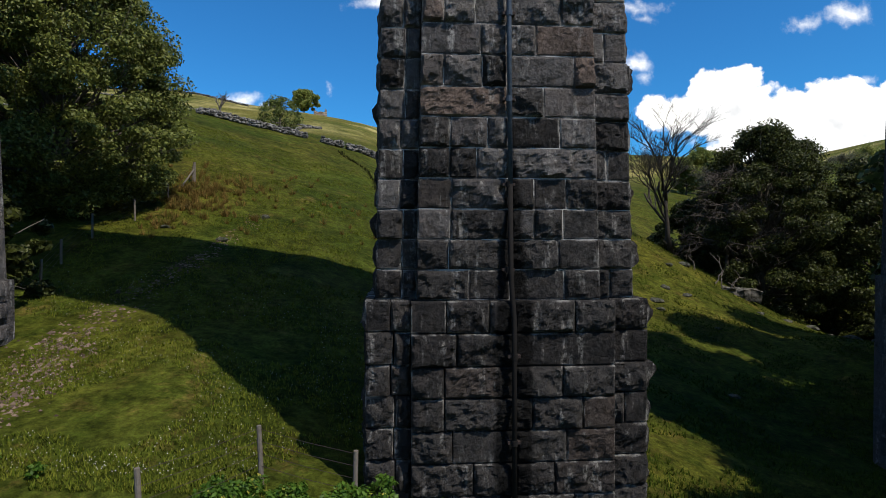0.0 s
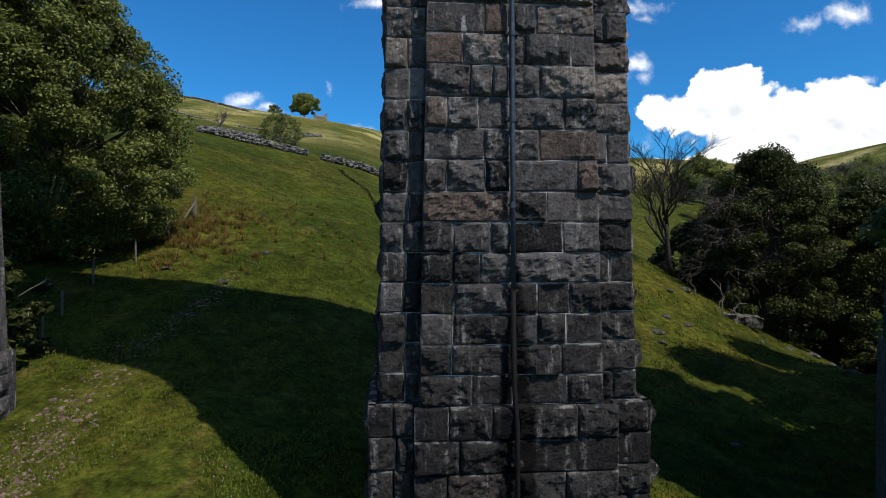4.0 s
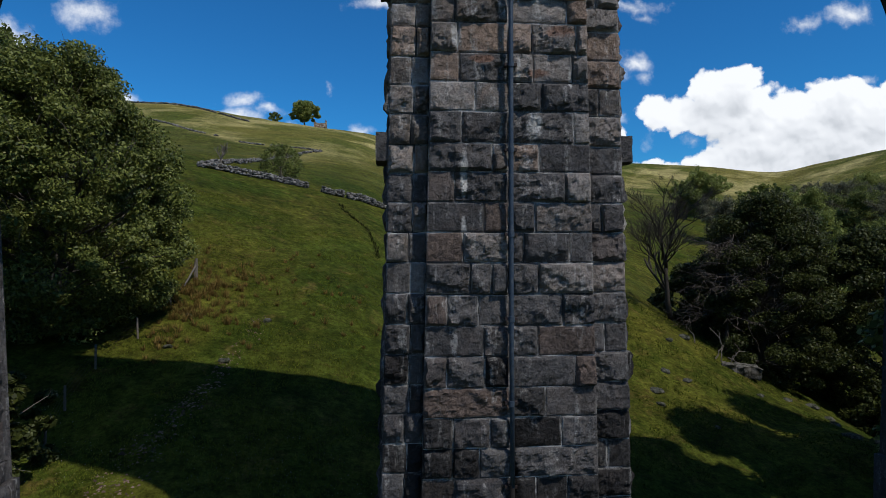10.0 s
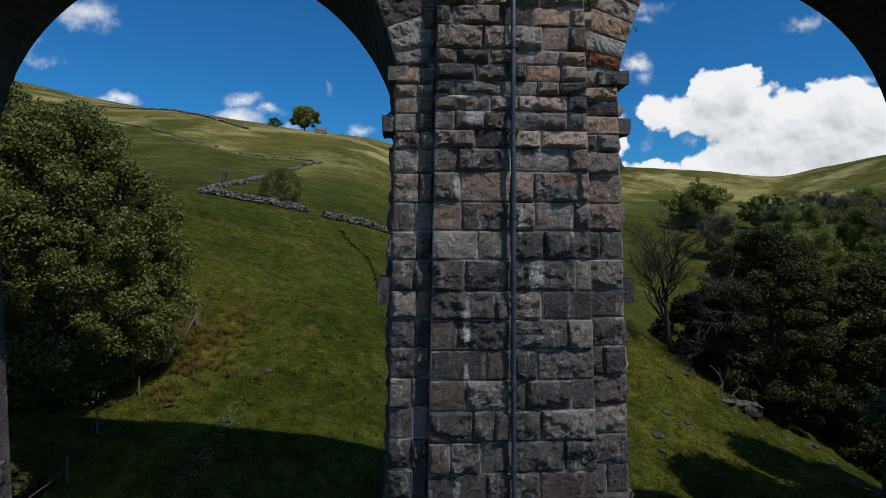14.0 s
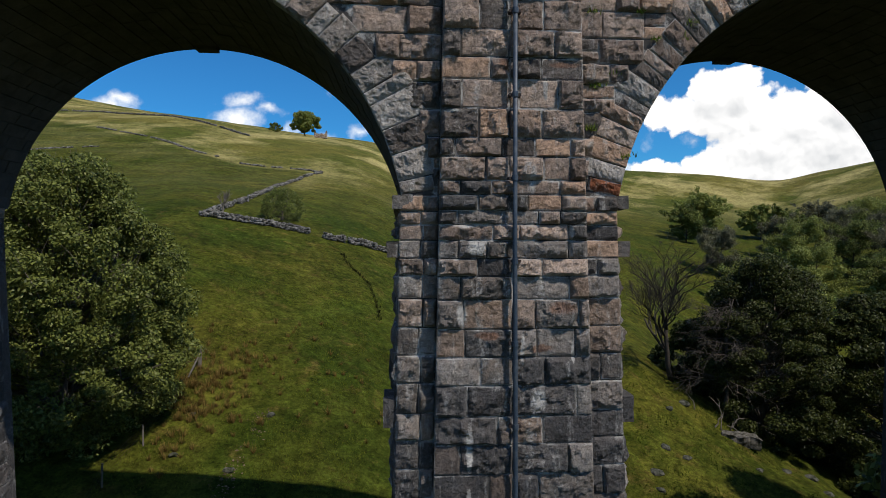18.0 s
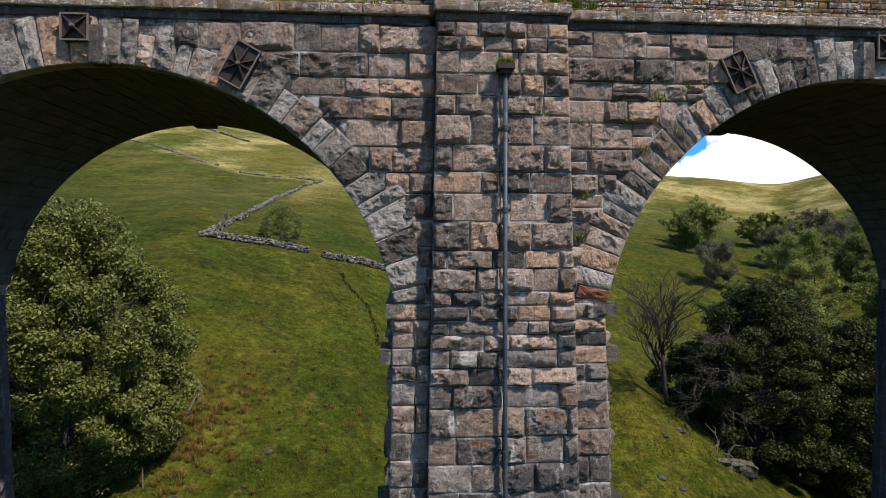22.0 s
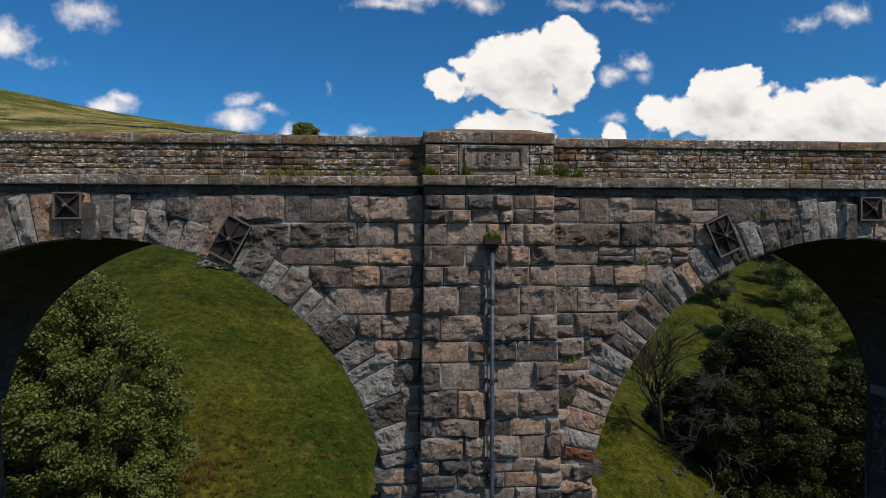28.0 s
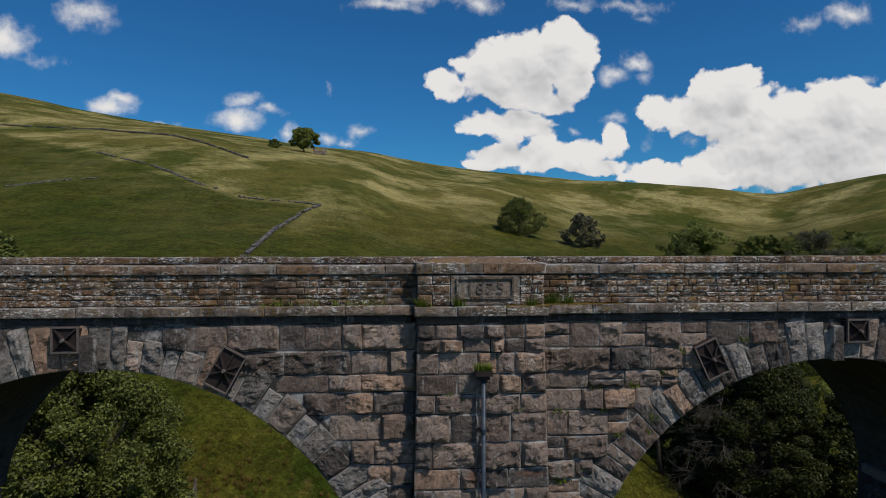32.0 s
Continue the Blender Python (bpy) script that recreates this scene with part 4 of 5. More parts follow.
n = material("rusty_iron", 0.85, 0.2)
M_RUST = finish(n, n.mix(n.noise(n.geo.outputs["Position"], 12.0, 6.0, 0.7), (0.06, 0.045, 0.04), (0.26, 0.23, 0.21)), n.noise(n.geo.outputs["Position"], 50.0), 0.4, 0.004)
tie_plate(-3.67, 24.48, 0.60, 0.98, 29, 8)
tie_plate(7.96, 24.56, 0.60, 0.92, -25, 8)
tie_plate(-7.19, 25.22, 0.60, 0.60, 0, 4)
tie_plate(11.72, 25.22, 0.58, 0.58, 0, 4)
for x0, x1, z0, z1, ar in ((-6.93, -6.56, 24.46, 25.30, arches[0]), (11.12, 11.40, 24.46, 25.34, arches[1])):
    face_block("keystone_slab", [(x0, FACE - 0.17, z0), (x1, FACE - 0.17, z0), (x1, FACE - 0.17, z1), (x0, FACE - 0.17, z1)], (0, -1, 0), M_GREY, ar, 0.015, margin=0.03, depth=0.32, seed=x0, res=0.15)

# imposts and through-stones that stand out from the pier's sides
for dx in (-PITCH, 0, PITCH):
    pier_ = pier if dx == 0 else None
    xl, xr = pier_x(19)
    for side, xa in ((-1, xl), (1, xr)):
        if (dx < 0 and side < 0) or (dx > 0 and side > 0):
            continue
        for z0, z1, out_, y0, y1, nm in ((18.76, 19.06, 0.24 if side > 0 else 0.17, -0.06, 0.62, "impost_stone"), (18.76, 19.06, 0.15, 0.63, 6.7, "impost_stone"), (17.64, 18.0, 0.28, 0.03, 1.0, "corbel_stone"), (13.74, 14.36, 0.28, 0.04, 1.1, "corbel_stone"), (17.64, 18.0, 0.22, 4.6, 5.3, "corbel_stone"), (13.74, 14.36, 0.24, 4.6, 5.4, "corbel_stone")):
            xe = pier_x(z0)[0 if side < 0 else 1] + dx
            a, b = sorted((xe - side * 0.3, xe + side * out_))
            bm = bmesh.new()
            add_box(bm, (a, FACE + y0, z0), (b, FACE + y1, z1))
            bmesh.ops.subdivide_edges(bm, edges=bm.edges[:], cuts=3, use_grid_fill=True)
            for v in bm.verts:
                v.co += Vector((noise.noise(v.co * 3.1), noise.noise(v.co * 2.7 + Vector((5, 1, 2))), noise.noise(v.co * 3.3 + Vector((1, 7, 2))))) * 0.035
            part(nm, bm, M_VOUS if z0 > 18 and side < 0 else M_MID if z0 > 17 else M_STONE, pier_ if pier_ else bpy.data.objects["viaduct_pier.001" if dx < 0 else "viaduct_pier.002"])
xl, xr = pier_x(19)
pl, pr = pil_x(19)
for x0, x1 in ((xl + 0.31, pl - 0.01), (pr + 0.01, xr - 0.31)):
    face_block("impost_stone", [(x0, FACE - 0.02, 18.77), (x1, FACE - 0.02, 18.77), (x1, FACE - 0.02, 19.05), (x0, FACE - 0.02, 19.05)], (0, -1, 0), M_MID, pier, 0.03, depth=0.2)

# pilaster head with the date panel, and its saddle-backed coping
z = 25.94
HEAD_Y = 12.85
PW = PR - PL
for h, left, right in ((0.27, (0.0, 0.45, 1.0), (0.0, 0.4, 1.0)), (0.22, (0.0, 0.5, 1.0), (0.0, 0.45, 0.7, 1.0)), (0.225, (0.0, 0.45, 1.0), (0.0, 0.5, 1.0))):
    for x0, x1, cuts in ((PL, 1.52, left), (3.17, PR, right)):
        for c0, c1 in zip(cuts, cuts[1:]):
            a, b = x0 + (x1 - x0) * c0, x0 + (x1 - x0) * c1
            face_block("head_stone", [(a + 0.005, HEAD_Y, z + 0.005), (b - 0.005, HEAD_Y, z + 0.005), (b - 0.005, HEAD_Y, z + h - 0.005), (a + 0.005, HEAD_Y, z + h - 0.005)], (0, -1, 0), M_PARA, parapet, 0.035, margin=0.015, depth=0.12, seed=a + z)
    z += h
face_block("date_panel", [(1.53, HEAD_Y - 0.005, 25.95), (3.16, HEAD_Y - 0.005, 25.95), (3.16, HEAD_Y - 0.005, 26.655), (1.53, HEAD_Y - 0.005, 26.655)], (0, -1, 0), M_COPE, parapet, 0.006, margin=0.02, depth=0.15)
bm = bmesh.new()
for lo, hi in (((1.66, 12.80, 26.56), (3.02, 12.86, 26.61)), ((1.66, 12.80, 26.10), (3.02, 12.86, 26.15)), ((1.66, 12.80, 26.15), (1.71, 12.86, 26.56)), ((2.97, 12.80, 26.15), (3.02, 12.86, 26.56))):
    add_box(bm, lo, hi)
part("date_frame", bm, M_COPE, parapet, "raised stone frame round the date")
text = bpy.data.curves.new("date", "FONT")
text.body, text.size, text.extrude, text.align_x, text.space_character = "1875", 0.38, 0.018, "CENTER", 1.25
holder = bpy.data.objects.new("date", text)
scene.collection.objects.link(holder)
me = bpy.data.meshes.new_from_object(holder.evaluated_get(bpy.context.evaluated_depsgraph_get()))
bpy.data.objects.remove(holder)
me.materials.clear()
me.materials.append(M_DATE)
digits = new("date_numerals", me)
digits.matrix_world = pose(2.34, 12.835, 26.22, 90, 0, 0)
digits.parent = parapet
bm = bmesh.new()
lo = [bm.verts.new(p) for p in ((PL + 0.1, 12.84, 26.93), (PR - 0.1, 12.84, 26.93), (PR - 0.1, FACE + 0.5, 26.93), (PL + 0.1, FACE + 0.5, 26.93))]
hi = [bm.verts.new(p) for p in ((PL + 0.5, 13.1, 27.05), (PR - 0.5, 13.1, 27.05), (PR - 0.5, FACE + 0.3, 27.05), (PL + 0.5, FACE + 0.3, 27.05))]
bm.faces.new(hi)
for k in range(4):
    bm.faces.new((lo[k], lo[(k + 1) % 4], hi[(k + 1) % 4], hi[k]))
part("saddle_coping", bm, M_COPE, parapet)
# plants and moss on the ledge
spots = [(random.gauss(3.95, 0.12), FACE - 0.1, 25.94) for _ in range(60)] + [(random.gauss(4.4, 0.08), FACE - 0.1, 25.94) for _ in range(25)] + [(random.gauss(1.72, 0.06), 12.76, 25.94) for _ in range(25)]
spots += [(random.gauss(0.86, 0.08), 12.76, 25.94) for _ in range(25)] + [(random.gauss(3.45, 0.06), 12.76, 25.94) for _ in range(20)] + [(random.uniform(-3, 0), FACE - 0.1, 25.93) for _ in range(40)]
tagged(blades("ledge_grass", spots, M_FERN, None, height=(0.04, 0.34), lean=1.3, width=0.009, each=5), "tufts of grass growing on the parapet ledge", "plant", kind="stuff")
v, f = [], []
for _ in range(500):
    x = random.gauss(4.1, 0.55)
    y = (FACE if x > PR + 0.08 else 12.87) - 0.15 + 0.13 * random.random()
    s = random.uniform(0.015, 0.05)
    i0 = len(v)
    v += [(x - s, y - s * 0.6, 25.925), (x + s, y - s * 0.6, 25.925), (x + s, y + s * 0.6, 25.93), (x - s, y + s * 0.6, 25.93), (x, y, 25.935 + s * 0.6)]
    f += [(i0, i0 + 1, i0 + 4), (i0 + 1, i0 + 2, i0 + 4), (i0 + 2, i0 + 3, i0 + 4), (i0 + 3, i0, i0 + 4)]
tagged(raw("moss", v, f, M_MOSS), "orange and green moss cushions on the ledge", "moss", kind="stuff")
spots = []
for cx, cz, cnt in ((4.2, 23.3, 8), (5.0, 23.9, 10), (5.4, 23.35, 10), (6.1, 23.9, 12), (6.9, 24.2, 14), (7.6, 24.7, 14), (5.7, 22.7, 10), (4.3, 21.6, 16), (4.1, 20.6, 14), (4.8, 21.9, 10), (6.6, 23.1, 12), (3.95, 21.8, 12), (8.9, 25.0, 10), (1.6, 23.8, 6), (3.1, 23.5, 6), (5.1, 20.0, 8), (7.2, 24.72, 20), (6.4, 22.75, 10)):
    for _ in range(cnt):
        spots.append((cx + random.gauss(0, 0.09), (FACE if cx > PR else 12.86) - 0.06, cz + random.gauss(0, 0.03)))
tagged(blades("wall_fern", spots, M_FERN, None, height=(0.04, 0.13), lean=1.2, width=0.014, each=3), "small ferns and weeds rooted in the wall joints", "fern", kind="stuff")

# ---- plants and things of the hillside ----
def mesh_arrays(name, verts_, quads, mat, parent=None, label=""):
    me = bpy.data.meshes.new(name)
    verts_, quads = np.asarray(verts_, np.float32), np.asarray(quads, np.int32)
    k = quads.shape[1]
    me.vertices.add(len(verts_))
    me.vertices.foreach_set("co", verts_.ravel())
    me.loops.add(quads.size)
    me.loops.foreach_set("vertex_index", quads.ravel())
    me.polygons.add(len(quads))
    me.polygons.foreach_set("loop_start", np.arange(0, quads.size, k, dtype=np.int32))
    me.update(calc_edges=True)
    me.materials.append(mat)
    ob = new(name, me)
    if parent is not None:
        ob.parent = parent
    if label:
        ob["label"] = label
    return ob


def leaf_material(name, dark, light, pale=None):
    n = material(name, 0.5, 0.0, 0.2)
    c = n.mix(n.geo.outputs["Random Per Island"], dark, light)
    if pale:
        c = n.mix(n.ramp(n.math("FRACT", n.math("MULTIPLY", n.geo.outputs["Random Per Island"], 13.7)), [(0.94, 0.0), (0.99, 1.0)]), c, pale)
    mat = finish(n, c)
    glow = n.node("ShaderNodeBsdfTranslucent", ins={"Color": c})
    both = n.node("ShaderNodeMixShader", ins={0: 0.3, 1: n.bsdf.outputs[0], 2: glow.outputs[0]})
    n.tree.links.new(both.outputs[0], n.out.inputs[0])
    return mat


M_L1 = leaf_material("leaf_mid", (0.045, 0.062, 0.015), (0.21, 0.24, 0.056), (0.25, 0.27, 0.11))
# M_L2: darker leaf with the shade of the gully put into its colour
M_L2 = leaf_material("leaf_shaded", (0.016, 0.022, 0.005), (0.072, 0.086, 0.018), (0.15, 0.165, 0.07))
M_L3 = leaf_material("leaf_fresh", (0.13, 0.155, 0.03), (0.29, 0.32, 0.085))
M_L4 = leaf_material("leaf_grey", (0.09, 0.09, 0.05), (0.18, 0.175, 0.105))
M_NETTLE = leaf_material("nettle_leaf", (0.03, 0.07, 0.008), (0.09, 0.17, 0.02), (0.3, 0.28, 0.05))
n = material("pale_dead_wood", 0.95)
M_DEAD = finish(n, n.mix(n.noise(n.geo.outputs["Position"], 6.0, 6.0, 0.7), (0.06, 0.052, 0.044), (0.22, 0.195, 0.165)), n.noise(n.geo.outputs["Position"], 20.0), 0.6, 0.02)
n = material("grey_twig", 0.95)
M_TWIG = finish(n, n.mix(n.noise(n.geo.outputs["Position"], 3.0, 5.0, 0.7), (0.022, 0.02, 0.018), (0.085, 0.075, 0.065)), None)
n = material("grey_brown_twig", 0.95)
M_GREYWOOD = finish(n, n.mix(n.noise(n.geo.outputs["Position"], 3.0, 5.0, 0.7), (0.035, 0.031, 0.027), (0.12, 0.105, 0.09)), None)
n = material("slab_stone", 0.95)
M_SLAB = finish(n, n.mix(n.ramp(n.noise(n.geo.outputs["Position"], 3.0, 7.0, 0.7), [(0.4, 0.0), (0.62, 1.0)]), (0.03, 0.03, 0.022), (0.15, 0.14, 0.125)), n.noise(n.geo.outputs["Position"], 9.0, 6.0), 0.7, 0.05)
n = material("wall_stone", 0.95)
M_WALL = finish(n, n.mix(n.geo.outputs["Random Per Island"], (0.035, 0.034, 0.032), (0.22, 0.212, 0.198)), n.noise(n.geo.outputs["Position"], 8.0, 6.0), 0.6, 0.04)
n = material("track_stone", 0.95)
M_TRACK = finish(n, n.mix(n.geo.outputs["Random Per Island"], (0.05, 0.036, 0.028), (0.20, 0.145, 0.115)))
# two blade greens: one brightened for sunlit pasture, one darkened for the shaded bank
n = material("blade_green", 0.8)
M_BLADE = finish(n, n.mix(n.geo.outputs["Random Per Island"], (0.045, 0.068, 0.006), (0.125, 0.135, 0.018)))
n = material("bank_blade_shaded", 0.8)
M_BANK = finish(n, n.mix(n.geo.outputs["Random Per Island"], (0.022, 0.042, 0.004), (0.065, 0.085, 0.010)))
n = material("rush_straw", 0.85)
M_RUSH = finish(n, n.mix(n.geo.outputs["Random Per Island"], (0.06, 0.055, 0.012), (0.24, 0.15, 0.05)))
n = material("sedge_dark", 0.9)
M_SEDGE = finish(n, n.mix(n.geo.outputs["Random Per Island"], (0.010, 0.012, 0.004), (0.035, 0.038, 0.012)))
DITCH = []
n = material("daisy_white", 0.8)
M_DAISY = finish(n, (0.42, 0.42, 0.39))

rng = np.random.default_rng(7)


def leaf_quads(centres, radii, per, size, up=0.35):
    """Leaves scattered over clumps: pointed quads that mostly face outwards and up."""
    centres, radii = np.asarray(centres, float), np.asarray(radii, float)
    k = np.repeat(np.arange(len(centres)), per)
    d = rng.normal(size=(len(k), 3))
    d /= np.linalg.norm(d, axis=1)[:, None]
    p = centres[k] + d * radii[k] * (rng.random(len(k)) ** 0.4)[:, None]
    nrm = d * 0.6 + rng.normal(size=d.shape) * 0.6 + [0, 0, up]
    nrm /= np.linalg.norm(nrm, axis=1)[:, None]
    t = np.cross(nrm, rng.normal(size=d.shape))
    t /= np.linalg.norm(t, axis=1)[:, None]
    b = np.cross(nrm, t)
    s = (size * rng.uniform(0.55, 1.4, len(k)))[:, None]
    v = np.stack([p - t * s, p + b * s * 0.55, p + t * s, p - b * s * 0.55], 1).reshape(-1, 3)
    return v, np.arange(len(v)).reshape(-1, 4)


def limb(bm, a, b, r0, r1, sag=0.1, steps=5, sides=6):
    a, b = Vector(a), Vector(b)
    side = Vector((random.gauss(0, 1), random.gauss(0, 1), random.gauss(0, 0.6))) * (b - a).length * sag
    pts = [a.lerp(b, k / steps) + side * math.sin(math.pi * k / steps) * random.uniform(0.6, 1.2) for k in range(steps + 1)]
    tube(bm, pts, r0, r1, sides)
    return pts


def leafy_tree(label, x, y, h, rad, mat, clumps=90, per=500, size=0.16, low=0.08, name="tree", squash=1.0, bare_twigs=0, seed=1, top=1.0, clump=0.2, gap=0.25, z_off=0.0, shape=0.62):
    """Trunk, limbs that reach into an uneven crown, and clumps of leaves at their ends."""
    random.seed(seed)
    root = tagged(new(name), label, "bush" if h < 6 else "tree")
    root.location = (x, y, ground(x, y) - 0.1 + z_off)
    bm = bmesh.new()
    spine = limb(bm, (0, 0, 0), (random.uniform(-0.05, 0.05) * h, random.uniform(-0.05, 0.05) * h, h * 0.72), 0.028 * h, 0.006 * h, 0.04, 7, 8)
    part("trunk", bm, M_BARK, root, smooth=True)
    centres, radii = [], []
    for k in range(clumps):
        t = (k + random.random()) / clumps
        zz = low + (1 - low) * t
        a = k * 2.39996 + random.uniform(-0.4, 0.4)
        prof = math.sin(math.pi * min(1, (t ** shape) * 0.93 + 0.05)) ** 0.55 * (1 + gap * noise.noise(Vector((math.cos(a) * 1.5, math.sin(a) * 1.5, t * 4 + seed))) * 1.6)
        rr = rad * prof * (random.uniform(0.72, 0.98) if k % 4 else random.uniform(0.2, 0.7))
        centres.append((rr * math.cos(a), rr * math.sin(a) * squash, h * zz * (0.95 + 0.05 * random.random())))
        r = rad * clump * random.uniform(0.7, 1.35)
        radii.append((r, r, r * random.uniform(0.55, 0.8)))
    bm = bmesh.new()
    groups = [bmesh.new() for _ in range(6)]
    for k, c in enumerate(centres):
        if k % 2 == 0 or per < 100:
            start = spine[min(len(spine) - 1, max(1, int(len(spine) * c[2] / h * 0.8)))]
            limb(groups[k % 6], start, c, 0.009 * h * random.uniform(0.5, 1), 0.0015 * h, 0.12, 5, 5)
    for g_ in groups:
        part("limb", g_, M_BARK, root, smooth=True)
    if bare_twigs:
        bm2 = bmesh.new()
        for _ in range(bare_twigs):
            c = Vector(random.choice(centres))
            limb(bm2, c * 0.75, c * 1.06 + Vector((random.gauss(0, 0.6), random.gauss(0, 0.6), random.gauss(0, 0.4))), 0.03, 0.006, 0.15, 5, 4)
        part("twig", bm2, M_DEAD, root, "pale dead twigs")["kind"] = "stuff"
    bm.free()
    v, q = leaf_quads(centres, radii, per, size)
    mesh_arrays("crown", v, q, mat, root)
    return root


def bare_tree(label, x, y, h, spread, lean=(0, 0), seed=3, mat=None, depth=5, name="bare_tree", base_r=0.3):
    """Trunk forking into ever finer leafless branches."""
    random.seed(seed)
    mat = mat or M_TWIG
    root = tagged(new(name), label, "tree")
    root.location = (x, y, ground(x, y) - 0.1)
    bm = bmesh.new()
    twigs = bmesh.new()

    def grow(p, d, length, r, lvl):
        q = p + d * length
        limb(bm if lvl < 2 else twigs, p, q, r, r * 0.62, 0.06, 4 if lvl < 3 else 3, 7 if lvl < 2 else 4)
        if lvl >= depth:
            return
        for k in range(random.choice((3, 3, 4)) if lvl else 5):
            a = random.uniform(0, 6.283)
            side = Vector((math.cos(a), math.sin(a), 0)) * spread * random.uniform(0.5, 1.1)
            nd = (d + side + Vector((0, 0, 0.18 + random.uniform(-0.25, 0.15)))).normalized()
            f = random.uniform(0.45, 1.0)
            grow(p.lerp(q, f), nd, length * random.uniform(0.55, 0.82), max(r * 0.56, 0.009), lvl + 1)

    grow(Vector((0, 0, 0)), Vector((lean[0], lean[1], 1)).normalized(), h * 0.36, base_r, 0)
    part("trunk", bm, mat, root, smooth=True)
    part("twig", twigs, mat, root)["kind"] = "stuff"
    return root


# the big tree by the left arch, and its neighbours up the slope
leafy_tree("large dense green sycamore standing beside the fence on the slope", -19.4, 33.6, 15.2, 6.9, M_L1, 420, 560, 0.095, 0.0, seed=11, bare_twigs=260, clump=0.14, gap=0.10, shape=0.8)
leafy_tree("shaded broadleaf tree behind the sycamore", -30, 44, 15.5, 5.5, M_L1, 80, 330, 0.2, 0.05, seed=12)
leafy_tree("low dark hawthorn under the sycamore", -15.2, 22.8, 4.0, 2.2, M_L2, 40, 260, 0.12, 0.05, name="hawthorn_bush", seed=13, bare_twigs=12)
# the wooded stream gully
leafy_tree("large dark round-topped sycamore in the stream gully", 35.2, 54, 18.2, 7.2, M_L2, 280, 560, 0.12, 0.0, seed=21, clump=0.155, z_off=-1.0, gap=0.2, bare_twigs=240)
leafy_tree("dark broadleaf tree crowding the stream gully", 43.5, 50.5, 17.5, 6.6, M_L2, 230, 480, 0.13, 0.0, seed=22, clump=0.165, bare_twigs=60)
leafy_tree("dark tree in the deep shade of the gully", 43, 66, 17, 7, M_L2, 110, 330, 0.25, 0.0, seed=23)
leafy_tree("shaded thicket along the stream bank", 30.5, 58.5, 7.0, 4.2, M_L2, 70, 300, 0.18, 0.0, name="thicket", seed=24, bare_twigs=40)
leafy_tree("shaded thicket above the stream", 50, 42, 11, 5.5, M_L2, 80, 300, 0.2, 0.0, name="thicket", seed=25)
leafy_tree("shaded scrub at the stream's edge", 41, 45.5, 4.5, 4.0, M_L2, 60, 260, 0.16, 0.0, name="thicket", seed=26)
def open_tree(label, x, y, h, width, lean=0.0, seed=3, leaf=None, leaves=8, size=0.2, boughs=16, bole=0.32, wood=None, base_r=0.22, droop=0.0, name="tree"):
    """A winding trunk with long rising boughs, branchlets and twigs; leaves, if any, sit sparsely on the twigs."""
    random.seed(seed)
    wood = wood or M_TWIG
    root = tagged(new(name), label, "tree")
    root.location = (x, y, ground(x, y) - 0.15)
    ph = random.uniform(0, 6.28)
    spine = []
    for k in range(13):
        t = k / 12
        spine.append(Vector((lean * h * t + 0.045 * h * math.sin(5.2 * t + ph) * t, 0.025 * h * math.sin(4.1 * t + ph * 2) * t, h * 0.9 * t)))
    bm = bmesh.new()
    tube(bm, spine, base_r, 0.03, 8)
    part("trunk", bm, wood, root, smooth=True)
    twigs, tips = bmesh.new(), []
    for k in range(boughs):
        t = bole + (0.96 - bole) * (k + random.random() * 0.8) / boughs
        p0 = spine[int(t * 12)].lerp(spine[min(12, int(t * 12) + 1)], t * 12 % 1)
        a = k * 2.4 + random.uniform(-0.5, 0.5)
        up_ = (t - bole) / (1 - bole)
        reach = width * 0.5 * random.uniform(0.65, 1.1) * (0.25 + 0.75 * math.sin(math.pi * (0.16 + 0.72 * up_)) if leaf else 1 - 0.6 * up_ ** 2.2)
        rise = reach * random.uniform(0.15, 0.85) - droop * reach
        q0 = p0 + Vector((math.cos(a) * reach, math.sin(a) * reach, rise))
        r0 = base_r * 0.55 * (1.15 - t)
        bm = bmesh.new()
        pts = limb(bm, p0, q0, max(r0, 0.035), 0.014, 0.1, 6, 6)
        part("bough", bm, wood, root, smooth=True)
        for s in range(9):
            f = random.uniform(0.15, 1.0)
            pb = pts[min(5, int(f * 6))].lerp(pts[min(6, int(f * 6) + 1)], f * 6 % 1)
            dirn = (q0 - p0).normalized() + Vector((random.gauss(0, 0.6), random.gauss(0, 0.6), random.gauss(0.25 - droop, 0.4)))
            qb = pb + dirn.normalized() * reach * random.uniform(0.3, 0.6)
            sub = limb(twigs, pb, qb, 0.03, 0.011, 0.12, 4, 4)
            for _ in range(6):
                pc = random.choice(sub[1:])
                qc = pc + (dirn.normalized() + Vector((random.gauss(0, 0.7), random.gauss(0, 0.7), random.gauss(0.1 - droop, 0.5)))).normalized() * random.uniform(0.4, 1.1) * h / 14
                limb(twigs, pc, qc, 0.017, 0.007, 0.1, 2, 3)
                tips.append((pc + qc) / 2)
                tips.append(qc)
    part("twig", twigs, wood, root)["kind"] = "stuff"
    if leaf:
        r = 0.07 * h
        v_, q_ = leaf_quads(tips, [(r, r, r * 0.8)] * len(tips), leaves, size)
        mesh_arrays("crown", v_, q_, leaf, root)
    return root


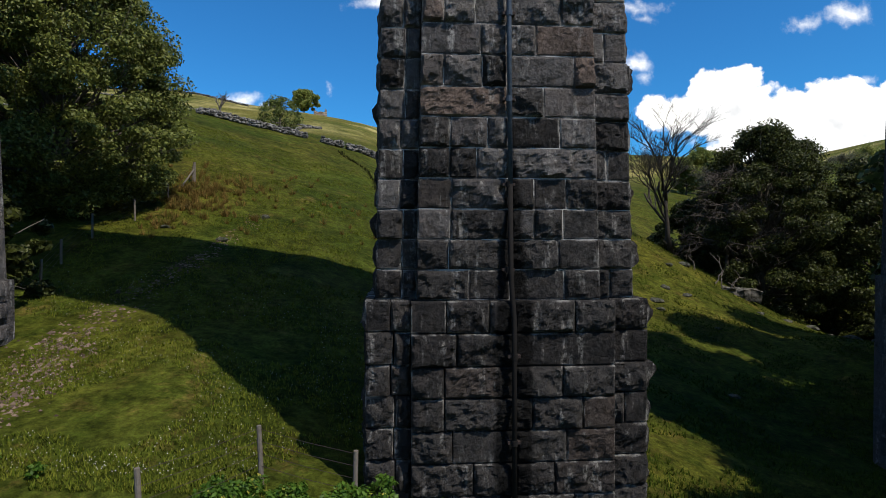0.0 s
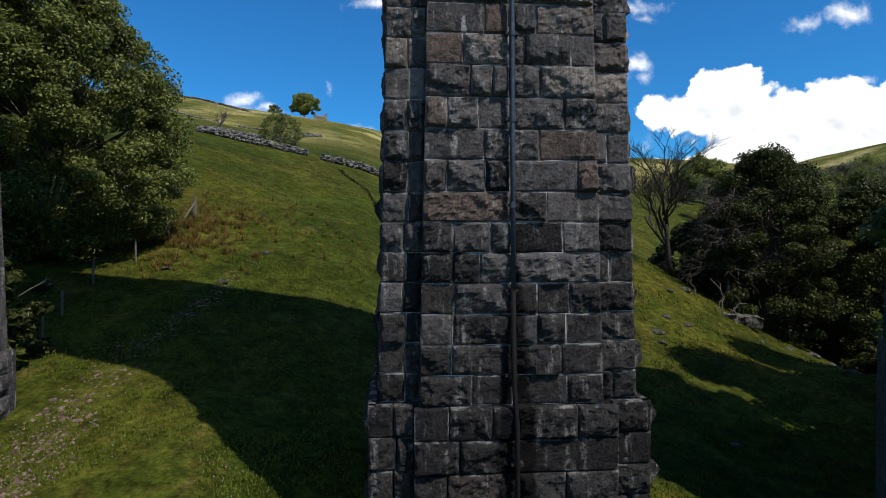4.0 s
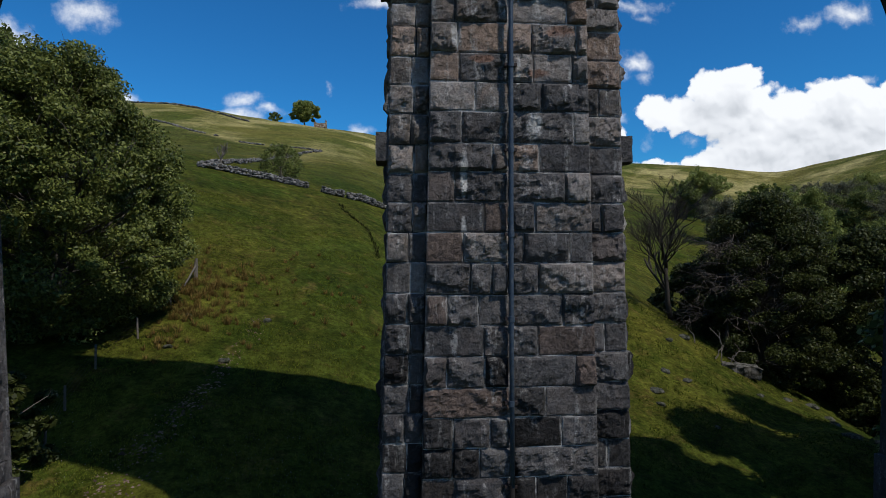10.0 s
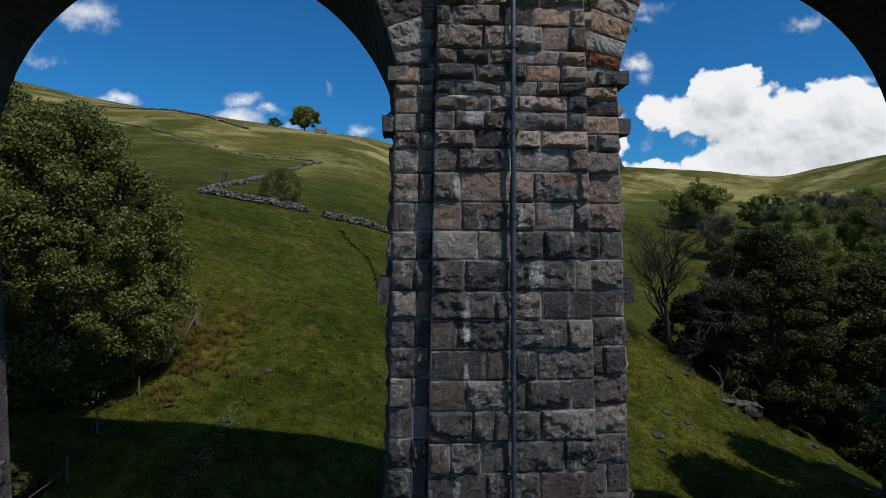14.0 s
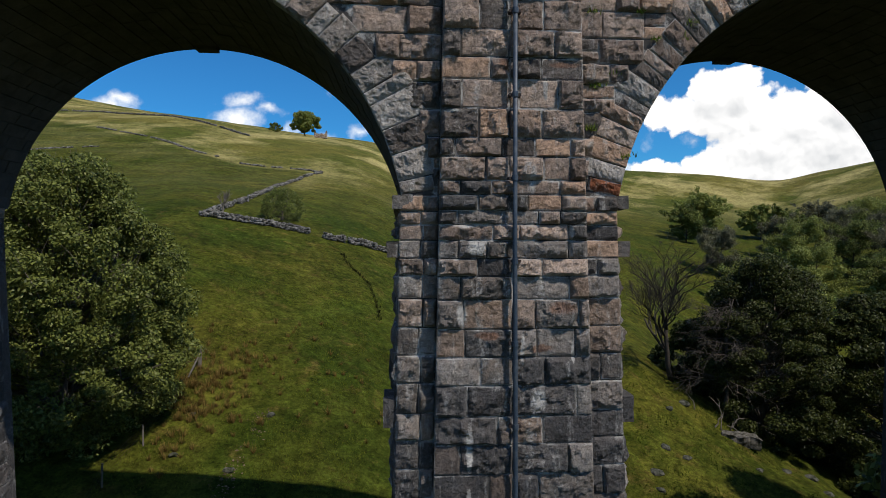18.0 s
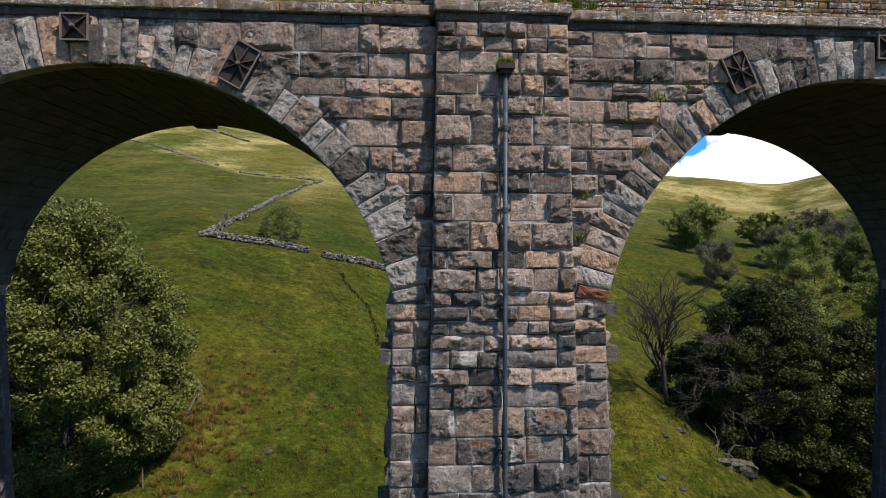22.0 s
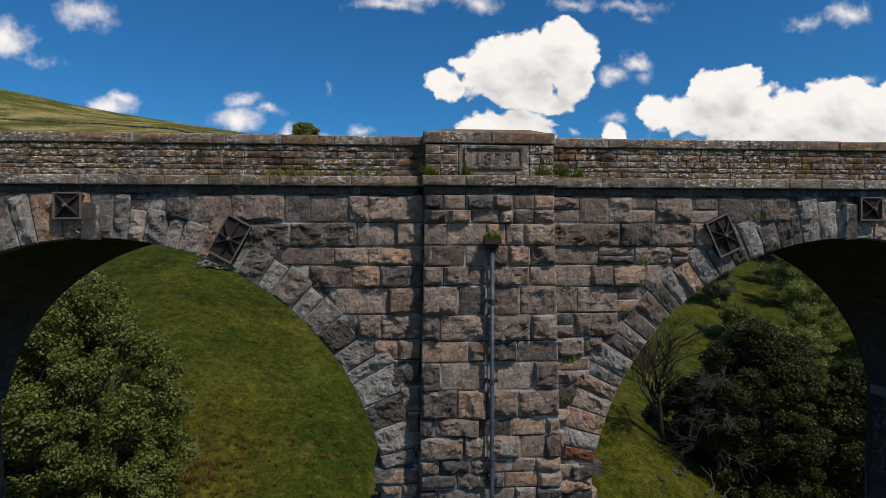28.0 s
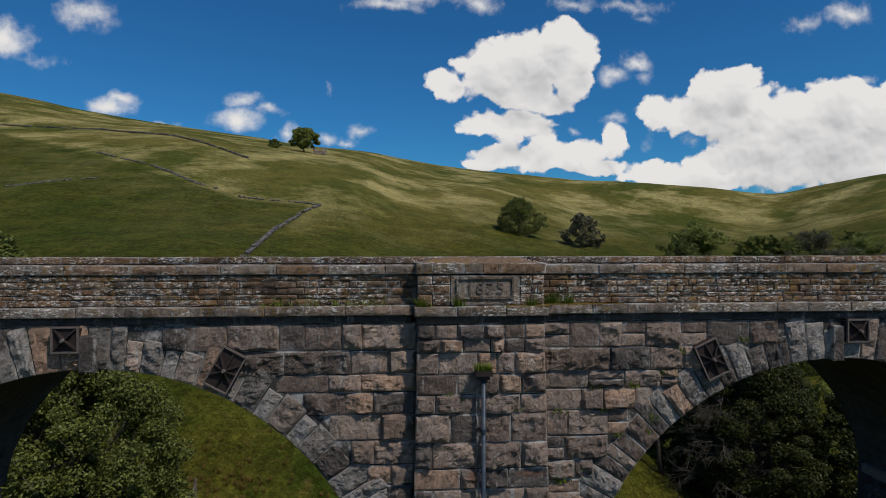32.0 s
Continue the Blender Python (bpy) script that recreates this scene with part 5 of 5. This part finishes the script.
for k, (x, y, h, w, m, c) in enumerate(((61, 86, 11, 9, M_L3, 9), (73, 97, 12, 10, M_L3, 8), (82, 92, 11, 9, M_L1, 10), (66, 116, 10, 8, M_L4, 5), (84, 118, 12, 10, M_L3, 7), (101, 128, 12, 8, M_L4, 4), (96, 104, 11, 9, M_L4, 6), (60, 100, 7, 7, M_L1, 7), (92, 112, 11, 9, M_L1, 7), (106, 120, 11, 9, M_L4, 5), (112, 134, 12, 9, M_L3, 6), (94, 138, 10, 9, M_L4, 6), (120, 142, 9, 10, M_L1, 6))):
    open_tree("thin tree coming into leaf along the valley stream", x, y, h, w, 0.03, 30 + k, m, c * 2, 0.15, boughs=16, bole=0.08)
for k, (x, y, h, w, m, c) in enumerate(((86, 160, 12, 14, M_L3, 7), (111, 172, 8, 13, M_L3, 8), (119, 168, 7, 12, M_L1, 8), (134, 178, 7, 12, M_L4, 2), (104, 205, 5, 7, M_L1, 7), (76, 150, 9, 9, M_L1, 6), (146, 176, 4, 8, M_L1, 5))):
    open_tree("open-crowned tree in fresh leaf far up the valley", x, y, h, w, 0.02, 50 + k, m, c * 2, 0.24, boughs=18, bole=0.08)
bare_tree("leafless ash with a winding trunk on the bank above the stream", 26.3, 55.0, 16.5, 0.85, (-0.1, 0), 5, M_TWIG, 6, base_r=0.27)
open_tree("leafless drooping thorn crowding against the gully sycamore", 30.0, 52.0, 12.5, 9.0, 0.06, 8, boughs=26, bole=0.3, base_r=0.2, droop=0.45, wood=M_GREYWOOD, name="bare_tree")
# unseen trees, added only to shade the ground under the right-hand arch
for k, (x, y, h, r) in enumerate(((18.0, 6.5, 17, 5.0), (23, 9, 20, 6.0), (28, 13.5, 20, 6.5), (25.5, 19.5, 25, 6.0), (31, 25.0, 25, 6.0), (37, 30.0, 24, 5.5), (34.5, 22.5, 25, 6.0))):
    leafy_tree("tall broadleaf tree beside the near field, shading the arch", x, y, h, r, M_L1, 120, 260, 0.2, 0.05, seed=41 + k)
# bushes and trees of the open fell
leafy_tree("rounded willow bush behind the field wall", -16.9, 82.5, 4.6, 3.2, M_L1, 60, 130, 0.11, 0.0, name="bush", seed=61, bare_twigs=50)
leafy_tree("dark green rounded tree on the far hillside", 38, 184, 11.0, 7.5, M_L1, 110, 150, 0.24, 0.0, seed=62, gap=0.35)
leafy_tree("thin grey-green tree on the far hillside", 58.5, 183, 10.5, 6, M_L4, 55, 70, 0.4, 0.1, seed=63, gap=0.5)
leafy_tree("lone spreading sycamore by the ruined barn", -56.5, 344, 14.0, 8.4, M_L3, 70, 200, 0.5, 0.25, seed=64, gap=0.35)
leafy_tree("small windswept thorn near the ruined barn", -74, 346, 5, 4, M_L1, 30, 60, 0.5, 0.0, name="bush", seed=65)
for k, (x, y, h) in enumerate(((121, 226, 2.5), (64, 186, 3))):
    leafy_tree("scrubby bush along the upper stream", x, y, h, h * 0.7, (M_L1, M_L4, M_L3)[k % 3], 40, 80, 0.3, 0.0, name="bush", seed=70 + k, gap=0.4)
bare_tree("small dead snag behind the field wall", -23.6, 77.5, 4.2, 0.6, (0.1, 0), 15, M_DEAD, 4, base_r=0.16)


# ---- dry-stone walls ----
def dry_wall(label, line, height=1.15, thick=0.6, size=0.34, gaps=0.0, seed=1):
    """A wall of stones piled along a line on the ground, ragged on top."""
    r_ = np.random.default_rng(seed)
    base_v = np.array([(x, y, z) for z in (-1, 1) for y in (-1, 1) for x in (-1, 1)], float)
    base_f = np.array(((0, 2, 3, 1), (4, 5, 7, 6), (0, 1, 5, 4), (1, 3, 7, 5), (3, 2, 6, 7), (2, 0, 4, 6)))
    vs_, fs_ = [], []
    for (x0, y0), (x1, y1) in zip(line, line[1:]):
        length = math.hypot(x1 - x0, y1 - y0)
        for _ in range(int(length / size * height / size * thick / size * 1.5)):
            t = r_.random()
            x, y = x0 + (x1 - x0) * t, y0 + (y1 - y0) * t
            if noise.noise(Vector((x * 0.2, y * 0.2, seed))) < gaps - 0.5:
                continue
            top = height * (0.8 + 0.35 * noise.noise(Vector((x * 0.5, y * 0.5, 4))))
            k = r_.random()
            off = (r_.random() - 0.5) * thick * (1.25 - 0.5 * k)
            ux, uy = (y1 - y0) / length, -(x1 - x0) / length
            c = np.array([x + ux * off, y + uy * off, ground(x, y) + top * k])
            a, tl = r_.random() * 6.28, r_.normal() * 0.25
            s = size * r_.uniform(0.35, 0.75, 3) * [1.2, 1.0, 0.65]
            v = (base_v + r_.normal(size=(8, 3)) * 0.14) * s
            ca, sa, ct, st = math.cos(a), math.sin(a), math.cos(tl), math.sin(tl)
            v = v @ np.array([[ct, 0, st], [0, 1, 0], [-st, 0, ct]]).T @ np.array([[ca, -sa, 0], [sa, ca, 0], [0, 0, 1]]).T + c
            fs_.append(base_f + 8 * len(vs_))
            vs_.append(v)
    ob = mesh_arrays("dry_stone_wall", np.concatenate(vs_), np.concatenate(fs_), M_WALL)
    return tagged(ob, label, "stone wall", kind="stuff")


dry_wall("tumbled grey dry-stone field wall across the pasture", [(-25.2, 73.8), (-20.7, 76.4), (-16.2, 78.0), (-12.5, 78.2)], 0.9, 0.8, 0.25)
dry_wall("grey dry-stone field wall beyond the gap", [(-10.6, 77.7), (-6.4, 79.2), (-1.5, 82.4), (4, 86)], 1.0, 0.8, 0.25, seed=2)
dry_wall("low broken dry-stone wall running up the hill", [(-24.6, 74.4), (-25.0, 90.3), (-26.5, 108), (-27.6, 130), (-26.0, 152), (-23.2, 170)], 0.6, 0.7, 0.30, gaps=0.3, seed=3)
dry_wall("dark dry-stone wall high on the fell", [(-209, 319), (-165, 332), (-114, 298), (-85, 273), (-65, 253)], 0.85, 0.7, 0.45, seed=4)
dry_wall("ruined dry-stone wall on the far slope", [(-115, 228), (-85, 205), (-61.5, 181), (-45, 169), (-23.2, 169)], 0.4, 0.9, 0.36, gaps=0.25, seed=5)
dry_wall("broken line of wall stones on the far pasture", [(-108, 166), (-100, 176), (-91, 181)], 0.4, 0.8, 0.36, gaps=0.15, seed=6)

barn = tagged(new("ruined_barn"), "roofless ruin of a small stone barn beside the lone tree", "ruin")
barn.location = (-47.5, 345, ground(-47.5, 345) - 0.2)
for lo, hi in (((-3.5, -2.5, 0), (3.5, -1.9, 2.6)), ((-3.5, -1.9, 0), (-2.9, 2.5, 3.6)), ((2.9, -1.9, 0), (3.5, 2.5, 4.2)), ((-2.9, 1.9, 0), (2.9, 2.5, 2.8))):
    bm = bmesh.new()
    add_box(bm, lo, hi)
    bmesh.ops.subdivide_edges(bm, edges=bm.edges[:], cuts=4, use_grid_fill=True)
    for v in bm.verts:
        if v.co.z > 1:
            v.co.z *= 0.75 + 0.5 * noise.noise(v.co * 0.7) + 0.2
        v.co += Vector((noise.noise(v.co * 2), noise.noise(v.co * 2 + Vector((4, 4, 4))), 0)) * 0.12
    part("wall", bm, M_PARA, barn)


# ---- fences ----
def post(x, y, h, r, parent, lean=(0, 0), name="post"):
    z = ground(x, y)
    bm = bmesh.new()
    tube(bm, [(x, y, z - 0.3), (x + lean[0] * 0.5, y + lean[1] * 0.5, z + h * 0.5), (x + lean[0], y + lean[1], z + h)], r, r * 0.93, 9)
    part(name, bm, M_DEAD, parent, smooth=False)
    return Vector((x + lean[0], y + lean[1], z + h))


def fence(label, spots, h, wires=(0.95, 0.75, 0.55, 0.35)):
    root = tagged(new("fence"), label, "fence")
    tops = [post(x, y, h * random.uniform(0.94, 1.06), 0.055, root, (random.uniform(-0.06, 0.06), random.uniform(-0.05, 0.05))) for x, y in spots]
    for w in wires:
        for a, b in zip(tops, tops[1:]):
            p, q = a - Vector((0, 0, h * (1 - w))), b - Vector((0, 0, h * (1 - w)))
            bm = bmesh.new()
            tube(bm, [p, p.lerp(q, 0.5) - Vector((0, 0, 0.03)), q], 0.006, sides=3)
            part("wire", bm, M_IRON, root)
    return root


random.seed(5)
hill_fence = fence("weathered post-and-wire fence climbing the slope", [(-13.8, 21.6), (-14.5, 24.6), (-15.1, 27.1), (-15.4, 30.3), (-14.7, 33.4), (-14.3, 37.0), (-14.2, 40.8)], 1.2)
post(-14.1, 40.9, 1.45, 0.1, hill_fence, name="strainer_post")
bm = bmesh.new()
z = ground(-14.1, 40.9)
tube(bm, [(-14.1, 40.9, z + 1.0), (-14.35, 39.3, ground(-14.35, 39.3) + 0.1)], 0.06, sides=8)
part("brace", bm, M_DEAD, hill_fence)
fence("grey post-and-wire fence at the foot of the pier", [(-0.98, 12.3), (-2.97, 12.75), (-4.4, 10.3)], 1.3)

# ---- fallen wood, rocks and the stony track ----
log = tagged(new("fallen_branches"), "bleached dead branches lying beside a rock slab on the bank", "branches")
for (x, y), tip in (((27.2, 48.6), (-0.45, 0.2, 2.7)), ((27.7, 48.5), (0.15, 0.3, 1.3)), ((30.2, 48.2), (-1.9, 0.4, 1.6)), ((26.2, 50.3), (-0.2, 0.1, 0.9)), ((29.0, 49.2), (1.6, 0.2, 0.9))):
    bm = bmesh.new()
    p = Vector((x, y, ground(x, y) + 0.05))
    pts = limb(bm, p, p + Vector(tip), 0.07, 0.028, 0.14, 7, 6)
    limb(bm, pts[5], pts[5] + Vector((random.uniform(-0.5, 0.5), 0.2, 0.7)), 0.035, 0.012, 0.1, 3, 4)
    part("branch", bm, M_DEAD, log)
bm = bmesh.new()
add_box(bm, (-1.9, -0.8, -0.6), (1.9, 0.8, 0.55))
bmesh.ops.subdivide_edges(bm, edges=bm.edges[:], cuts=9, use_grid_fill=True)
for v in bm.verts:
    q = v.co.copy()
    v.co.x *= 1 - 0.16 * (q.z + 0.6) * (0.5 + noise.noise(q * 0.8))
    v.co += Vector((noise.noise(q * 1.3), noise.noise(q * 1.3 + Vector((5, 2, 1))), 0.9 * noise.noise(q * 1.1 + Vector((1, 7, 3))))) * 0.32 + Vector((0, 0, 0.1 * noise.noise(q * 4)))
for v in bm.verts:
    v.co *= 0.82
slab = part("rock_slab", bm, M_SLAB)
slab.location = (28.9, 47.9, ground(28.9, 47.9) + 0.15)
slab.rotation_euler = (0.1, 0.10, -0.3)
tagged(slab, "flat lichened rock slab sunk in the bank above the stream", "rock")


def rock(x, y, s, name="rock", label="grey boulder lying in the grass", mat=None):
    bm = bmesh.new()
    bmesh.ops.create_icosphere(bm, subdivisions=2, radius=s)
    o = Vector((x * 3.1, y * 1.7, s))
    for v in bm.verts:
        k = 1 + 0.45 * noise.noise(v.co / s * 0.9 + o) + 0.15 * noise.noise(v.co / s * 2.6 + o)
        v.co = Vector((v.co.x * 1.25, v.co.y, v.co.z * 0.6)) * k
    ob = part(name, bm, mat or M_WALLROCK)
    ob.location = (x, y, ground(x, y) - s * 0.08)
    ob.rotation_euler = (0, 0, x)
    return tagged(ob, label, "rock", group="bank rocks")


n = material("boulder", 0.95)
M_WALLROCK = finish(n, n.mix(n.ramp(n.noise(n.geo.outputs["Position"], 3.0, 7.0, 0.7), [(0.4, 0.0), (0.62, 1.0)]), (0.022, 0.026, 0.014), (0.10, 0.098, 0.082)), n.noise(n.geo.outputs["Position"], 9.0, 6.0), 0.7, 0.05)
for x, y, s in ((20.5, 44.1, 0.4), (18.4, 40.9, 0.45), (20.8, 36.9, 0.2), (21.8, 43.1, 0.3), (34.0, 45.9, 0.5), (33.7, 43.5, 0.35), (29.9, 36.6, 0.5), (31.0, 37.6, 0.35), (32.6, 41.5, 0.4), (31.9, 46.0, 0.45), (17.8, 38.8, 0.3), (25.4, 50.6, 0.5), (23.2, 49.0, 0.35), (28.4, 44.2, 0.3),
                (15.6, 26.4, 0.28), (-12.9, 32.9, 0.25), (-9.7, 32.3, 0.28), (-8.6, 37.6, 0.3), (-13.0, 36.2, 0.2), (30.6, 35.2, 0.3)):
    rock(x, y, s)

random.seed(9)
TRACK = [(-10.2, 15.0), (-10.5, 17.2), (-11.1, 20.4), (-10.7, 24.4), (-10.1, 28.0), (-9.5, 32.6), (-8.9, 37.8)]
v, f = [], []
for (x0, y0), (x1, y1), dens in zip(TRACK, TRACK[1:], (380, 520, 340, 180, 220, 140)):
    for _ in range(dens):
        t = random.random()
        wide = 0.55 if y0 < 22 else 0.32
        x, y = x0 + (x1 - x0) * t + random.gauss(0, wide), y0 + (y1 - y0) * t + random.gauss(0, wide)
        s = abs(random.gauss(0, 0.032)) + 0.014
        z = ground(x, y)
        i0 = len(v)
        v += [(x + s * random.uniform(0.6, 1.3) * cx_, y + s * random.uniform(0.6, 1.3) * cy_, z - 0.01) for cx_, cy_ in ((-1, -0.8), (1, -0.7), (0.9, 0.8), (-0.9, 0.9))] + [(x + random.uniform(-0.3, 0.3) * s, y, z + s * random.uniform(0.5, 1.1))]
        f += [(i0, i0 + 1, i0 + 4), (i0 + 1, i0 + 2, i0 + 4), (i0 + 2, i0 + 3, i0 + 4), (i0 + 3, i0, i0 + 4)]
tagged(raw("track_stones", v, f, M_TRACK), "loose pinkish stones of a washed-out farm track", "stones", kind="stuff")


# ---- grass, rushes, flowers and nettles ----
def scatter(count, x0, x1, y0, y1, clumpy=0.0):
    pts = []
    while len(pts) < count:
        y = y0 + (y1 - y0) * random.random() ** 1.5
        x = random.uniform(x0, x1) * (0.45 + 0.55 * y / y1)
        if FACE - 0.8 < y < BACK + 0.3 and -1 < x < 5.7:
            continue
        if noise.noise(Vector((x, y, 0)) * 0.35) > clumpy - 0.4:
            pts.append((x, y, ground(x, y)))
    return pts


random.seed(21)
tagged(blades("meadow_grass", scatter(26000, -22, 1, 12, 62, 0.3), M_BLADE, height=(0.04, 0.13), lean=1.3, width=0.018, each=3), "short green grass of the grazed pasture", "grass", kind="stuff")
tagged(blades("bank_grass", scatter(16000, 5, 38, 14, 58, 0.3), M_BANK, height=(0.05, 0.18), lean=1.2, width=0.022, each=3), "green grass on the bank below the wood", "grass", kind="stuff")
v, f = [], []
for cx, cy, cnt, spread in ((-13.0, 36.4, 60, 0.9), (-12.9, 39.6, 80, 1.1), (-11.4, 42.5, 24, 1.8), (-10.2, 37.5, 16, 1.6), (-12.8, 33.0, 14, 1.0), (-15.3, 45, 16, 2.0), (-8.0, 47, 10, 2.5), (-4.5, 45, 10, 2.5), (-2.2, 39, 10, 1.5)):
    for _ in range(cnt):
        tx, ty = random.gauss(cx, spread), random.gauss(cy, spread)
        z, size = ground(tx, ty), random.uniform(0.5, 1.15)
        for _ in range(46):
            a, h = random.uniform(0, 6.283), random.uniform(0.25, 0.62) * size
            o, l = random.uniform(0, 0.16) * size, random.uniform(0.05, 0.42) * size
            ca, sa = math.cos(a), math.sin(a)
            w = 0.012
            i0 = len(v)
            v += [(tx + ca * o - sa * w, ty + sa * o + ca * w, z - 0.03), (tx + ca * o + sa * w, ty + sa * o - ca * w, z - 0.03), (tx + ca * (o + l), ty + sa * (o + l), z + h)]
            f.append((i0, i0 + 1, i0 + 2))
# the dark cut of a drain down the hillside
cut = [Vector(q) for q in ((-7.6, 73.0, 0), (-7.1, 70.5, 0), (-5.6, 67.6, 0), (-4.0, 65.1, 0), (-3.2, 62.0, 0), (-2.6, 59.1, 0), (-2.4, 56.5, 0))]
for a, b in zip(cut, cut[1:]):
    for _ in range(34):
        q = a.lerp(b, random.random()) + Vector((random.gauss(0, 0.12), random.gauss(0, 0.12), 0))
        DITCH.append((q.x, q.y, ground(q.x, q.y)))
tagged(blades("drain_sedge", DITCH, M_SEDGE, height=(0.15, 0.4), lean=0.9, width=0.05, each=2), "dark sedge along a drain cut in the hillside", "sedge", kind="stuff")
tagged(raw("rushes", v, f, M_RUSH), "brown and straw-coloured rush tussocks", "rushes", kind="stuff")
v, f = [], []
for x, y, z in scatter(1700, -20, 1, 12.5, 27, 0.35):
    s, h = random.uniform(0.004, 0.010), random.uniform(0.05, 0.11)
    i0 = len(v)
    v += [(x - s, y - s, z + h), (x + s, y - s, z + h), (x + s, y + s, z + h + 0.012), (x - s, y + s, z + h + 0.012)]
    f.append((i0, i0 + 1, i0 + 2, i0 + 3))
tagged(raw("daisies", v, f, M_DAISY), "small white flowers dotted through the short grass", "flowers", kind="stuff")
for k, (x, y, r, h) in enumerate(((-0.9, 11.7, 1.0, 0.8), (0.1, 11.5, 0.8, 0.7), (-2.2, 11.6, 0.9, 0.55), (-3.4, 11.9, 0.6, 0.35), (-8.6, 12.0, 0.9, 0.75))):
    cs = [(x + random.gauss(0, r * 0.45), y + random.gauss(0, 0.35), ground(x, y) + random.uniform(0.1, 1) * h) for _ in range(26)]
    q_v, q_f = leaf_quads(cs, [(0.22, 0.22, 0.14)] * 26, 90, 0.055)
    tagged(mesh_arrays("nettles", q_v, q_f, M_NETTLE), "bright green nettles and docks at the foot of the viaduct", "weeds", kind="stuff")
